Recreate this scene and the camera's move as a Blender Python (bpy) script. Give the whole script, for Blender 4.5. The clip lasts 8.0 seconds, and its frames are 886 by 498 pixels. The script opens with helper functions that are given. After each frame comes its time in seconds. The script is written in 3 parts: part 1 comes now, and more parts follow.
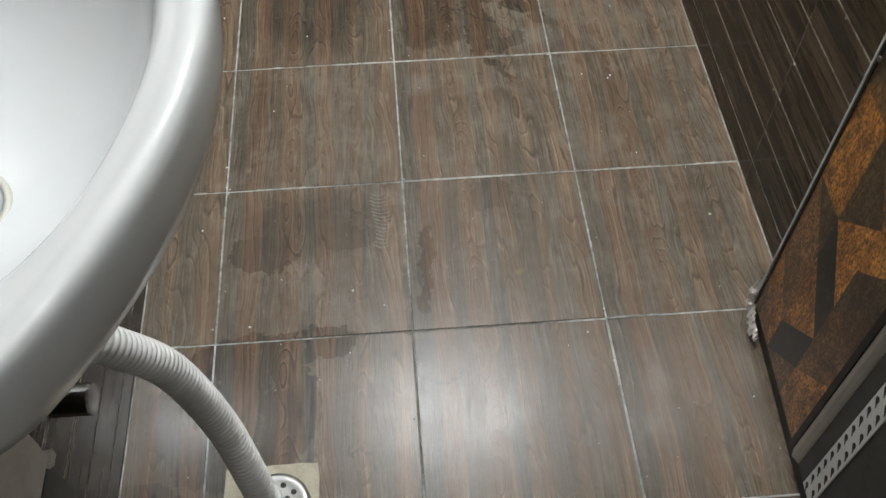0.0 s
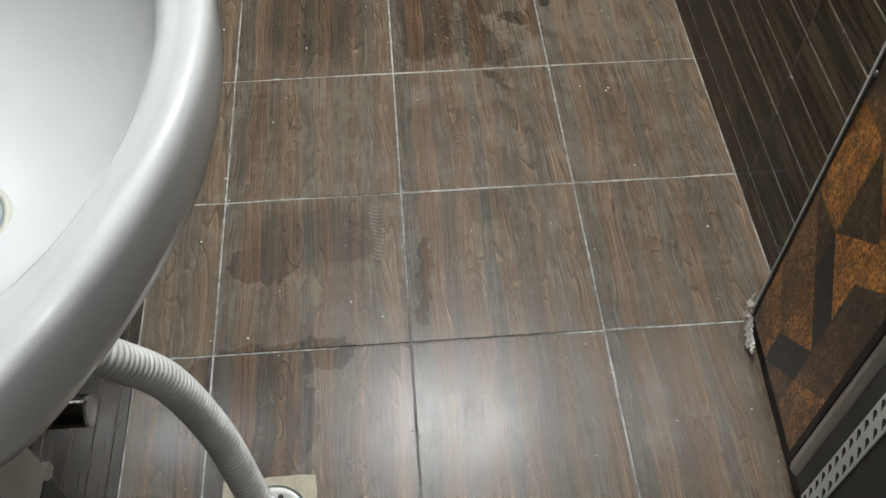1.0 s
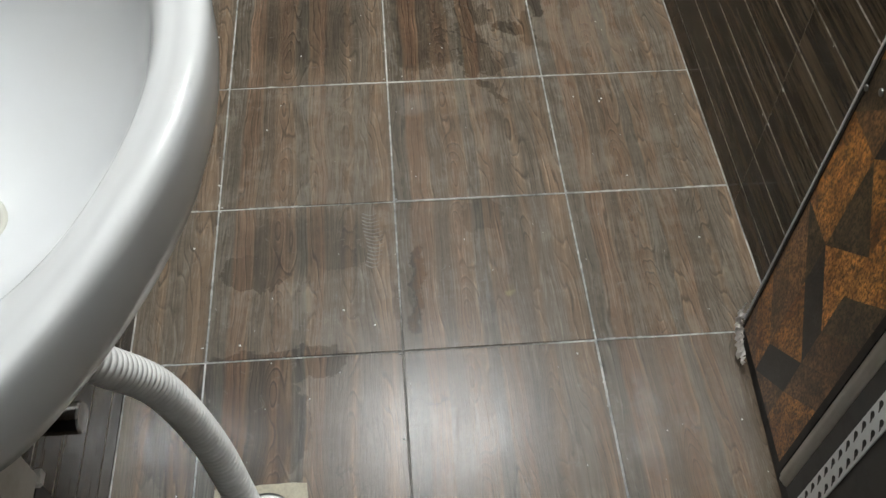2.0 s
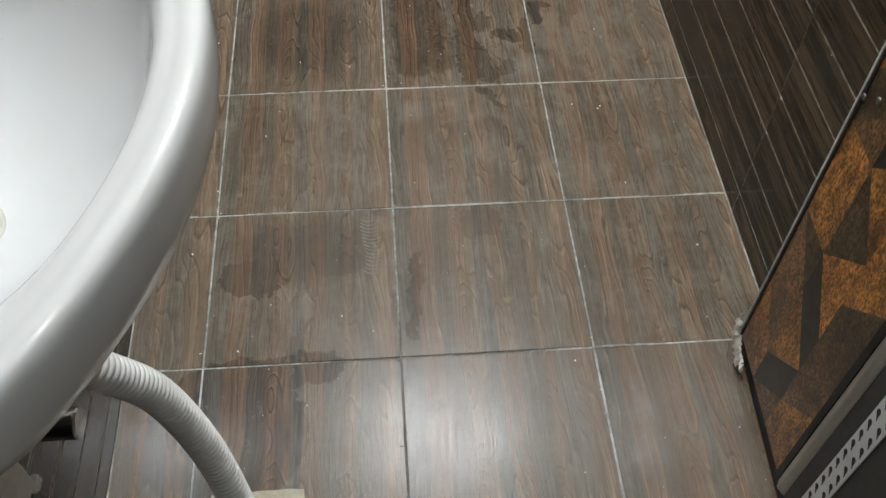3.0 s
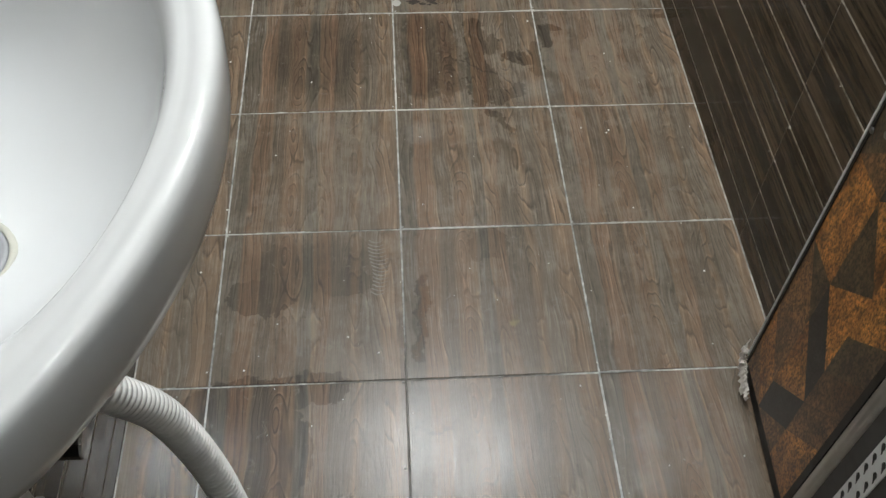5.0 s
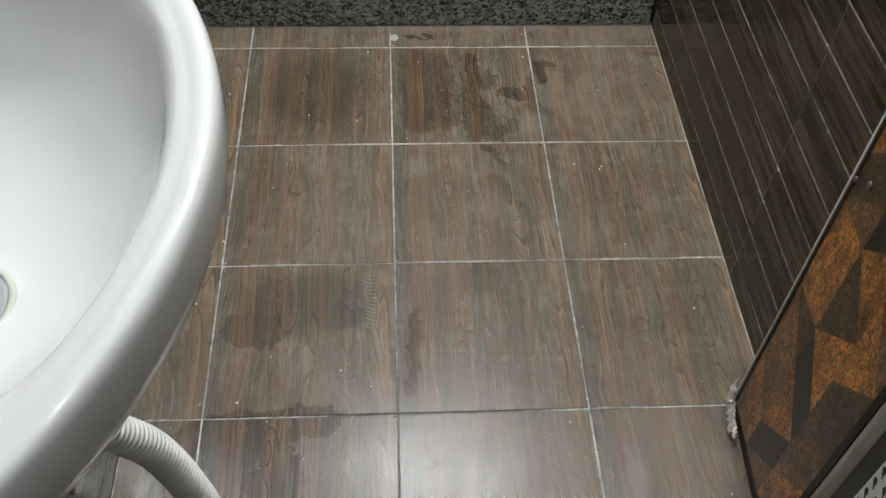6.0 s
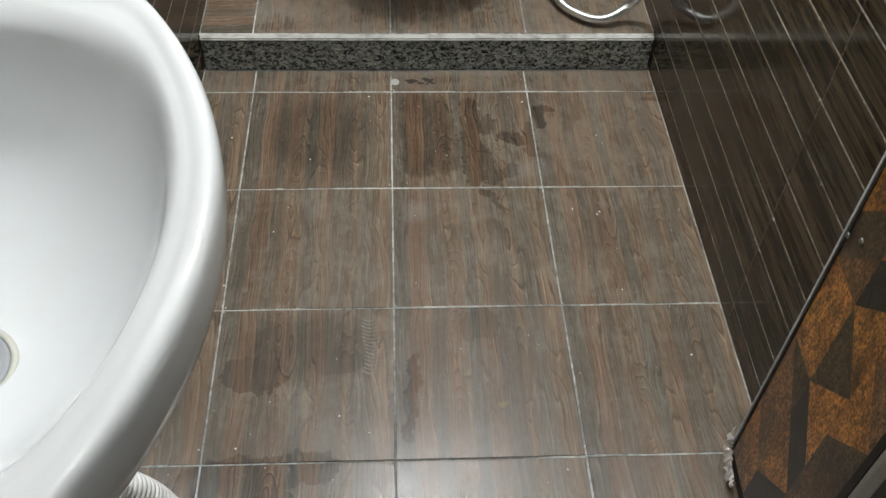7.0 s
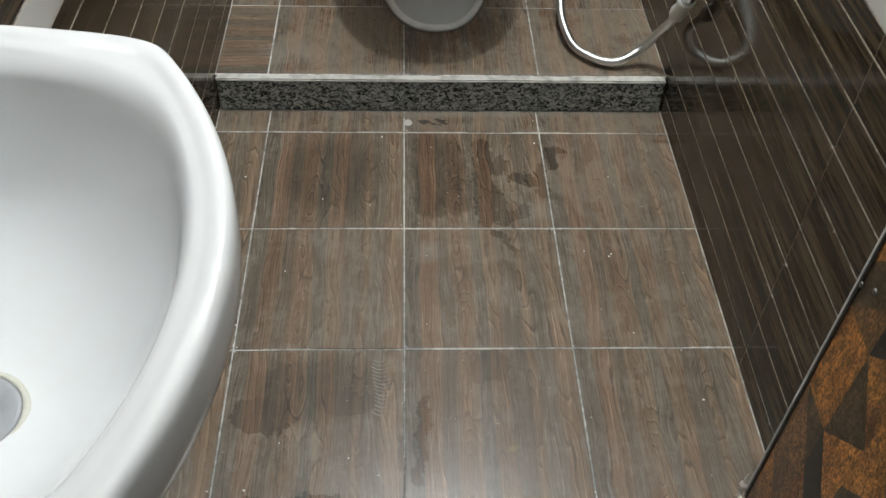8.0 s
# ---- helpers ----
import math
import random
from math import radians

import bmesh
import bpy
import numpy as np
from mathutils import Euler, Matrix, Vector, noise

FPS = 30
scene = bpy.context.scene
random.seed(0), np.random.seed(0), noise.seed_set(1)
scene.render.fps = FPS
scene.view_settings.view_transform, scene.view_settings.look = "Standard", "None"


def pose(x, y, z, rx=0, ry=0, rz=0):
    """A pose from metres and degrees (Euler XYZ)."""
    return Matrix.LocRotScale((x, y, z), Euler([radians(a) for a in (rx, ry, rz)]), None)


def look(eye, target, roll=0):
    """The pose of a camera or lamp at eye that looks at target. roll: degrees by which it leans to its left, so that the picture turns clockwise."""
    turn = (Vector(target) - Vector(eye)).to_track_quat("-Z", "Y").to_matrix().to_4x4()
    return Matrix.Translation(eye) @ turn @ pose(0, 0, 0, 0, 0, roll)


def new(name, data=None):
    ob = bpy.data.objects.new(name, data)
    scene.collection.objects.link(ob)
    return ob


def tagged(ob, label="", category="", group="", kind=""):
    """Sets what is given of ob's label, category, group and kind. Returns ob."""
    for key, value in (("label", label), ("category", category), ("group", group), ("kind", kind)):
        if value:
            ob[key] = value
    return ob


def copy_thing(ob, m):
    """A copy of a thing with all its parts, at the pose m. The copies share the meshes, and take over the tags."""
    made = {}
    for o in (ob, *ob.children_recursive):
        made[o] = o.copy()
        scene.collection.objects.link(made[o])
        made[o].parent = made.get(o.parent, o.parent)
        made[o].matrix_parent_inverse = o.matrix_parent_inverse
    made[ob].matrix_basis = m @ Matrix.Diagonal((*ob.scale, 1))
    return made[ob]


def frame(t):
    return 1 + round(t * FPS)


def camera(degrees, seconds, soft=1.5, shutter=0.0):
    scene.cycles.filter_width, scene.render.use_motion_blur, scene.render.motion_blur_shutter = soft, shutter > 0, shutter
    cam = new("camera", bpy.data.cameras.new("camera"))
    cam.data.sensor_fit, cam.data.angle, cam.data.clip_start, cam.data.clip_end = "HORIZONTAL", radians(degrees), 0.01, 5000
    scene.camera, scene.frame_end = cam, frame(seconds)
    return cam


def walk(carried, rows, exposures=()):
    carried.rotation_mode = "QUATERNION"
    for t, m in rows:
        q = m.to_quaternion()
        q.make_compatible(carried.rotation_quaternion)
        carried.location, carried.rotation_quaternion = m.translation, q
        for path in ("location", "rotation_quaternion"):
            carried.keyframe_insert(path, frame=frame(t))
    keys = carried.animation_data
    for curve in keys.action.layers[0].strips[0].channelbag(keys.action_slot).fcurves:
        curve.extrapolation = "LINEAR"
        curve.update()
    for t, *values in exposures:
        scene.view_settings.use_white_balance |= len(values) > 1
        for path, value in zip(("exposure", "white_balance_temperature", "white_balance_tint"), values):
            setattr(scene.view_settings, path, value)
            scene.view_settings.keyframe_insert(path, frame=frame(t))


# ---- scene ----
cam = camera(51.3, 8.0)
PATH = [
    (0, (0.29, -0.73, 1.217), (0.381, 0.442, -0.401), -0.1),
    (0.5, (0.29, -0.729, 1.218), (0.382, 0.453, -0.392), -0.0),
    (1, (0.29, -0.729, 1.22), (0.386, 0.46, -0.385), 0.2),
    (1.5, (0.289, -0.73, 1.224), (0.395, 0.464, -0.377), 0.8),
    (3, (0.289, -0.73, 1.226), (0.407, 0.481, -0.361), 1.6),
    (3.5, (0.287, -0.729, 1.229), (0.404, 0.482, -0.359), 1.7),
    (4, (0.289, -0.729, 1.227), (0.401, 0.488, -0.356), 1.6),
    (4.5, (0.289, -0.726, 1.23), (0.392, 0.499, -0.348), 1.5),
    (6, (0.295, -0.717, 1.266), (0.406, 0.556, -0.273), 2.8),
    (6.5, (0.296, -0.713, 1.282), (0.409, 0.582, -0.238), 2.9),
    (7, (0.3, -0.705, 1.294), (0.408, 0.617, -0.203), 2.8),
    (7.5, (0.3, -0.697, 1.308), (0.412, 0.654, -0.162), 2.9),
    (8, (0.299, -0.696, 1.304), (0.384, 0.681, -0.144), 2.5),
]
walk(cam, [(t, look(eye, target, roll)) for t, eye, target, roll in PATH])

# ---- place ----
scene.view_settings.exposure = 0.0

# room: x across, y ahead, z up; floor tops at z = 0
XL, XR = -0.115, 0.888          # tiled faces of the side walls
YF, YB = -0.86, 1.92            # door wall and back wall
H = 2.45
T = 0.30                        # floor tile
KERB_Y, STEP = 0.978, 0.086     # granite kerb and the raised floor behind it

# ---- light ----
world = bpy.data.worlds.new("world")
scene.world = world
world.use_nodes = True
world.node_tree.nodes["Background"].inputs[0].default_value = (0.75, 0.8, 0.85, 1)
world.node_tree.nodes["Background"].inputs[1].default_value = 0.3
LAMP, LAMP_NEAR = (0.45, 1.02, 2.33), (0.54, -0.20, 2.33)   # the bulb over the kerb, and a weaker one nearer the door
for place, watts in ((LAMP, 76), (LAMP_NEAR, 9)):
    lamp = new("bulb_light", bpy.data.lights.new("bulb_light", "POINT"))
    lamp.data.energy, lamp.data.shadow_soft_size, lamp.data.color = watts, 0.042, (0.955, 1.0, 1.015)
    lamp.location = place


# ---- materials ----
class Mat:
    """A small node writer for one principled material."""

    def __init__(self, name, rough=0.5, metal=0.0, colour=(0.5, 0.5, 0.5)):
        self.m = bpy.data.materials.new(name)
        self.m.use_nodes = True
        self.t = self.m.node_tree
        self.b = self.t.nodes["Principled BSDF"]
        self.b.inputs["Roughness"].default_value = rough
        self.b.inputs["Metallic"].default_value = metal
        self.b.inputs["Base Color"].default_value = (*colour, 1)

    def n(self, kind, **sets):
        node = self.t.nodes.new("ShaderNode" + kind)
        for key, value in sets.items():
            setattr(node, key, value)
        return node

    def put(self, socket, value):
        if hasattr(value, "is_output"):
            self.t.links.new(value, socket)
        else:
            if isinstance(value, tuple) and len(value) == 3 and socket.type == "RGBA":
                value = (*value, 1)
            socket.default_value = value

    def set(self, **sockets):
        for key, value in sockets.items():
            self.put(self.b.inputs[key.replace("_", " ")], value)
        return self

    def coords(self, which="Object"):
        return self.n("TexCoord").outputs[which]

    def place(self):
        return self.n("NewGeometry").outputs["Position"]

    def scaled(self, vec, scale=(1, 1, 1), loc=(0, 0, 0), rot=(0, 0, 0)):
        node = self.n("Mapping")
        self.put(node.inputs["Vector"], vec)
        self.put(node.inputs["Scale"], scale)
        self.put(node.inputs["Location"], loc)
        self.put(node.inputs["Rotation"], rot)
        return node.outputs[0]

    def noise(self, vec, scale, detail=4, rough=0.55, distort=0.0):
        node = self.n("TexNoise")
        for key, value in (("Vector", vec), ("Scale", scale), ("Detail", detail), ("Roughness", rough), ("Distortion", distort)):
            self.put(node.inputs[key], value)
        return node.outputs["Fac"]

    def voronoi(self, vec, scale, out="Distance", feature="F1"):
        node = self.n("TexVoronoi", feature=feature)
        self.put(node.inputs["Vector"], vec)
        self.put(node.inputs["Scale"], scale)
        return node.outputs[out]

    def ramp(self, fac, stops):
        node = self.n("ValToRGB")
        el = node.color_ramp.elements
        while len(el) < len(stops):
            el.new(0.5)
        for e, (p, c) in zip(el, stops):
            e.position = p
            e.color = (*c, 1) if isinstance(c, tuple) else (c, c, c, 1)
        self.put(node.inputs[0], fac)
        return node.outputs[0]

    def math(self, op, a, b=0.0, clamp=False):
        node = self.n("Math", operation=op, use_clamp=clamp)
        self.put(node.inputs[0], a)
        self.put(node.inputs[1], b)
        return node.outputs[0]

    def mix(self, fac, a, b, blend="MIX"):
        node = self.n("Mix", data_type="RGBA", blend_type=blend)
        self.put(node.inputs[0], fac)
        self.put(node.inputs[6], a)
        self.put(node.inputs[7], b)
        return node.outputs[2]

    def split(self, vec):
        node = self.n("SeparateXYZ")
        self.put(node.inputs[0], vec)
        return node.outputs

    def shift(self, vec, other):
        node = self.n("VectorMath", operation="ADD")
        self.put(node.inputs[0], vec)
        self.put(node.inputs[1], other)
        return node.outputs[0]

    def joined(self, x, y, z):
        node = self.n("CombineXYZ")
        for s, v in zip(node.inputs, (x, y, z)):
            self.put(s, v)
        return node.outputs[0]

    def bump(self, height, strength=0.2, distance=0.001):
        node = self.n("Bump")
        self.put(node.inputs["Height"], height)
        self.put(node.inputs["Strength"], strength)
        self.put(node.inputs["Distance"], distance)
        self.put(self.b.inputs["Normal"], node.outputs[0])
        return self


def floor_tile_material():
    """Every tile carries the same wood print; dried film lies over it, washed off in patches with sharp tide lines."""
    m = Mat("wood_look_floor_tile", 0.3)
    info = m.n("ObjectInfo")
    rnd = info.outputs["Random"]
    dusty, cut = m.split(info.outputs["Color"])[0:2]
    pos = m.place()
    ob = m.shift(m.coords(), m.joined(cut, 0.0, 0.0))
    off = m.joined(m.math("MULTIPLY", rnd, 0.25), m.math("MULTIPLY", rnd, 3.1), 0.0)
    x, y, z = m.split(ob)[0:3]

    def bell(cx, cy, sx, sy):
        node = m.n("VectorMath", operation="LENGTH")
        m.put(node.inputs[0], m.joined(m.math("DIVIDE", m.math("SUBTRACT", x, cx), sx), m.math("DIVIDE", m.math("SUBTRACT", y, cy), sy), 0.0))
        d = node.outputs["Value"]
        return m.math("POWER", 2.718, m.math("MULTIPLY", m.math("MULTIPLY", d, d), -1.0))

    # grain lines sway, and part round the eyes of the print
    sway = m.math("SUBTRACT", m.noise(m.shift(m.scaled(ob, (1, 0.30, 1)), off), 11.0, 2, 0.5), 0.5)
    wob = m.math("SUBTRACT", m.noise(m.shift(m.scaled(ob, (1, 0.30, 1)), off), 38.0, 3, 0.55), 0.5)
    bent = m.math("ADD", x, m.math("ADD", m.math("MULTIPLY", sway, 0.034), m.math("MULTIPLY", wob, 0.006)))
    v = m.shift(m.joined(bent, m.math("MULTIPLY", y, 0.030), 0.0), off)
    fibre = m.noise(v, 330, 4, 0.62)
    strand = m.noise(v, 105, 3, 0.6)
    broad = m.noise(v, 34, 2, 0.5)
    fine = m.noise(m.shift(m.scaled(ob, (1, 0.07, 1)), off), 560, 3, 0.6)
    grey, red, tan, deep = (0.060, 0.064, 0.057), (0.165, 0.088, 0.052), (0.225, 0.140, 0.085), (0.072, 0.056, 0.043)
    mid_grey, brown = (0.098, 0.087, 0.071), (0.140, 0.090, 0.057)
    k = 1 / 0.30
    base = m.ramp(m.math("MULTIPLY", bent, k), [(0.0, grey), (0.045, (0.040, 0.043, 0.039)), (0.085, grey), (0.105, red), (0.155, (0.150, 0.080, 0.047)), (0.185, red), (0.20, tan), (0.212, deep), (0.28, deep),
                                                (0.30, brown), (0.345, red), (0.40, brown), (0.415, tan), (0.43, mid_grey), (0.46, grey), (0.495, grey), (0.505, tan), (0.52, brown), (0.585, red),
                                                (0.60, deep), (0.66, mid_grey), (0.70, deep), (0.725, brown), (0.74, tan), (0.75, brown), (0.78, mid_grey), (0.86, mid_grey), (0.885, brown), (0.93, tan), (0.965, brown), (1.0, mid_grey)])
    base = m.mix(0.38, base, (0.122, 0.088, 0.061))
    # growth rings: contour lines of a field that rises across the tile and peaks in long eyes
    field = m.math("ADD", m.math("MULTIPLY", bent, 88.0), m.math("MULTIPLY", m.math("SUBTRACT", m.noise(m.shift(m.scaled(ob, (1, 0.11, 1)), off), 30.0, 2, 0.5), 0.5), 3.6))
    for cx, cy, sx, sy, up in ((0.102, 0.060, 0.022, 0.095, 6.0), (0.098, 0.245, 0.016, 0.060, 3.6), (0.212, 0.160, 0.020, 0.110, 4.4), (0.165, 0.02, 0.02, 0.09, -3.0), (0.262, 0.26, 0.022, 0.10, 3.0)):
        field = m.math("ADD", field, m.math("MULTIPLY", bell(cx, cy, sx, sy), up))
    rings = m.math("FRACT", field)
    ringed = m.ramp(rings, [(0.0, 0.20), (0.08, 0.46), (0.19, 1.02), (0.74, 1.05), (0.90, 1.60), (1.0, 0.40)])
    where = m.ramp(m.noise(m.shift(m.scaled(ob, (1, 0.4, 1)), off), 16.0, 2), [(0.36, 0.50), (0.58, 1.0)])
    base = m.mix(where, base, ringed, "MULTIPLY")
    base = m.mix(0.85, base, m.ramp(broad, [(0.30, 0.74), (0.5, 1.0), (0.70, 1.22)]), "MULTIPLY")
    base = m.mix(0.95, base, m.ramp(strand, [(0.30, 0.42), (0.42, 0.90), (0.56, 1.06), (0.70, 1.50)]), "MULTIPLY")
    base = m.mix(0.9, base, m.ramp(fibre, [(0.32, 0.62), (0.5, 1.0), (0.68, 1.40)]), "MULTIPLY")
    base = m.mix(0.30, base, m.ramp(fine, [(0.34, 0.5), (0.5, 1.0), (0.68, 1.45)]), "MULTIPLY")
    # tide lines: shapes of washed floor, their edges warped by noise
    def warped(scale, amount, detail):
        node = m.n("TexNoise")
        for key, value in (("Vector", pos), ("Scale", scale), ("Detail", detail), ("Roughness", 0.6)):
            m.put(node.inputs[key], value)
        turn = m.n("VectorMath", operation="SUBTRACT")
        m.put(turn.inputs[0], node.outputs["Color"])
        m.put(turn.inputs[1], (0.5, 0.5, 0.5))
        grown = m.n("VectorMath", operation="SCALE")
        m.put(grown.inputs[0], turn.outputs[0])
        grown.inputs["Scale"].default_value = amount
        return grown.outputs[0]
    px, py, pz = m.split(m.shift(m.shift(pos, warped(30, 0.042, 4)), warped(95, 0.016, 3)))[0:3]

    def streak_from(x0, y0, x1, y1, r, edge=0.0025):
        """1 inside a capsule between two points, 0 outside."""
        dx, dy = x1 - x0, y1 - y0
        ll = max(dx * dx + dy * dy, 1e-9)
        ax, ay = m.math("SUBTRACT", px, x0), m.math("SUBTRACT", py, y0)
        h = m.math("DIVIDE", m.math("ADD", m.math("MULTIPLY", ax, dx), m.math("MULTIPLY", ay, dy)), ll, True)
        qx, qy = m.math("SUBTRACT", ax, m.math("MULTIPLY", h, dx)), m.math("SUBTRACT", ay, m.math("MULTIPLY", h, dy))
        d = m.math("SQRT", m.math("ADD", m.math("MULTIPLY", qx, qx), m.math("MULTIPLY", qy, qy)))
        return m.math("DIVIDE", m.math("SUBTRACT", r, d), edge, True)

    def patch_at(cx, cy, rx, ry, edge=0.03):
        ax, ay = m.math("DIVIDE", m.math("SUBTRACT", px, cx), rx), m.math("DIVIDE", m.math("SUBTRACT", py, cy), ry)
        d = m.math("SQRT", m.math("ADD", m.math("MULTIPLY", ax, ax), m.math("MULTIPLY", ay, ay)))
        return m.math("DIVIDE", m.math("SUBTRACT", 1.0, d), edge, True)
    wash = 0.0
    for shape, strength in ((patch_at(0.035, -0.115, 0.125, 0.125), 1.0), (streak_from(0.05, -0.012, 0.186, -0.014, 0.028), 1.0), (streak_from(0.09, 0.004, 0.19, 0.006, 0.012), 0.9),
                            (patch_at(-0.08, -0.30, 0.07, 0.09), 0.8),
                            (patch_at(0.15, 0.222, 0.165, 0.088, 0.5), 0.42), (patch_at(0.20, 0.19, 0.05, 0.03), 0.55), (patch_at(0.07, 0.165, 0.06, 0.035), 0.5),
                            (streak_from(0.334, 0.19, 0.322, 0.035, 0.010, 0.004), 0.95),
                            (streak_from(0.35, 0.86, 0.36, 0.66, 0.042, 0.03), 0.95), (streak_from(0.405, 0.86, 0.41, 0.66, 0.03, 0.03), 0.75), (streak_from(0.468, 0.86, 0.466, 0.625, 0.022, 0.004), 1.0),
                            (streak_from(0.49, 0.70, 0.50, 0.625, 0.018), 0.9), (streak_from(0.50, 0.628, 0.545, 0.655, 0.016), 0.8), (streak_from(0.540, 0.752, 0.572, 0.735, 0.016), 1.0), (streak_from(0.592, 0.78, 0.590, 0.70, 0.014, 0.006), 0.85),
                            (streak_from(0.618, 0.79, 0.615, 0.835, 0.013), 0.95), (streak_from(0.615, 0.838, 0.648, 0.838, 0.010), 0.9), (streak_from(0.50, 0.77, 0.508, 0.81, 0.014), 0.85), (streak_from(0.476, 0.60, 0.52, 0.535, 0.007), 0.7),
                            (patch_at(0.868, 0.872, 0.024, 0.011), 0.9), (patch_at(0.449, 0.262, 0.036, 0.040), 0.34), (patch_at(0.14, 0.76, 0.14, 0.15, 0.6), 0.60),
                            (streak_from(0.50, 0.50, 0.55, 0.40, 0.022, 0.02), 0.35), (streak_from(0.03, 0.36, 0.05, 0.56, 0.03, 0.03), 0.4)):
        wash = m.math("MAXIMUM", wash, m.math("MULTIPLY", shape, strength))
    wash = m.math("MULTIPLY", wash, m.ramp(m.noise(m.scaled(pos, (1, 0.4, 1)), 85, 4, 0.7), [(0.36, 1.0), (0.54, 0.96), (0.66, 0.68)]))
    cloudy = m.ramp(m.noise(pos, 7.5, 6, 0.68), [(0.36, 0.0), (0.5, 0.55), (0.64, 1.0)])
    rubbed = m.ramp(m.noise(m.scaled(pos, (1, 0.55, 1)), 75, 5, 0.7), [(0.30, 0.45), (0.50, 1.0), (0.68, 1.45)])
    scum = m.math("MULTIPLY", m.math("SUBTRACT", 1.0, m.math("MULTIPLY", wash, 0.92)), m.math("ADD", 0.55, m.math("MULTIPLY", cloudy, 0.50)))
    colour = m.mix(m.math("MULTIPLY", m.math("MULTIPLY", scum, rubbed), m.math("MULTIPLY", dusty, 0.33)), base, (0.238, 0.193, 0.146))
    colour = m.mix(m.math("MULTIPLY", wash, 0.30), colour, (0.030, 0.019, 0.012))
    # darker rim that dried along the tide lines
    tide = m.ramp(m.math("ABSOLUTE", m.math("SUBTRACT", wash, 0.45)), [(0.0, 1.0), (0.30, 0.0)])
    colour = m.mix(m.math("MULTIPLY", tide, 0.30), colour, (0.045, 0.034, 0.026))
    # pale dried puddles; the second and third entries are soft pale patches
    for cx, cy, rx, ry, most in ((0.348, 0.540, 0.040, 0.036, 0.30), (0.655, -0.11, 0.020, 0.060, 0.34), (0.648, -0.18, 0.035, 0.055, 0.26), (0.575, 0.65, 0.06, 0.04, 0.22), (0.16, 0.55, 0.04, 0.05, 0.16), (0.05, 1.08, 0.10, 0.05, 0.22), (0.40, 0.985, 0.60, 0.035, 0.34)):
        colour = m.mix(m.math("MULTIPLY", patch_at(cx, cy, rx, ry, 1.0), most), colour, (0.36, 0.345, 0.32))
    ochre = patch_at(0.478, 0.1, 0.012, 0.010, 0.6)
    colour = m.mix(m.math("MULTIPLY", ochre, 0.5), colour, (0.30, 0.24, 0.12))
    # brown silt in the drip, and fine dirt veins by the open joint
    silt = streak_from(0.334, 0.17, 0.322, 0.035, 0.008, 0.008)
    colour = m.mix(m.math("MULTIPLY", silt, 0.40), colour, (0.135, 0.075, 0.036))
    veined = m.voronoi(m.shift(m.scaled(pos, (1, 0.55, 1)), warped(30, 0.05, 3)), 16, feature="DISTANCE_TO_EDGE")
    vein_at = m.math("MAXIMUM", patch_at(0.345, -0.06, 0.06, 0.11, 0.8), m.math("MAXIMUM", patch_at(0.20, -0.20, 0.07, 0.05, 0.8), m.math("MULTIPLY", patch_at(0.42, 0.72, 0.13, 0.15, 0.8), 0.8)))
    veins = m.math("MULTIPLY", m.ramp(veined, [(0.006, 1.0), (0.03, 0.0)]), m.math("MULTIPLY", vein_at, m.ramp(m.noise(pos, 40, 2), [(0.36, 0.0), (0.50, 1.0)])))
    colour = m.mix(m.math("MULTIPLY", veins, 0.8), colour, (0.042, 0.030, 0.022))
    scratch = streak_from(0.430, 0.742, 0.505, 0.695, 0.0028)
    colour = m.mix(m.math("MULTIPLY", scratch, 0.7), colour, (0.035, 0.028, 0.022))
    # pale scuffs, grit and pits
    scuff = m.ramp(m.noise(pos, 48, 5, 0.75, 1.2), [(0.60, 0.0), (0.70, 1.0)])
    colour = m.mix(m.math("MULTIPLY", scuff, m.math("ADD", 0.08, m.math("MULTIPLY", cloudy, 0.30))), colour, (0.36, 0.33, 0.29))
    grit = m.ramp(m.noise(pos, 330, 2, 0.5), [(0.70, 0.0), (0.76, 1.0)])
    colour = m.mix(m.math("MULTIPLY", grit, 0.35), colour, (0.42, 0.39, 0.35))
    pits = m.ramp(m.noise(pos, 210, 3, 0.6), [(0.28, 1.0), (0.34, 0.0)])
    colour = m.mix(m.math("MULTIPLY", pits, 0.5), colour, (0.025, 0.022, 0.02))
    rough = m.math("ADD", m.math("ADD", 0.09, m.math("MULTIPLY", scum, m.math("MULTIPLY", dusty, 0.12))), m.math("MULTIPLY", m.math("SUBTRACT", fibre, 0.20), 0.20))
    m.set(Base_Color=colour, Roughness=rough)
    m.b.inputs["Specular IOR Level"].default_value = 0.265
    m.bump(m.math("ADD", m.math("ADD", m.math("MULTIPLY", fine, 0.7), m.math("MULTIPLY", fibre, 1.1)), m.noise(pos, 34, 4)), 0.25, 0.0006)
    return m.m


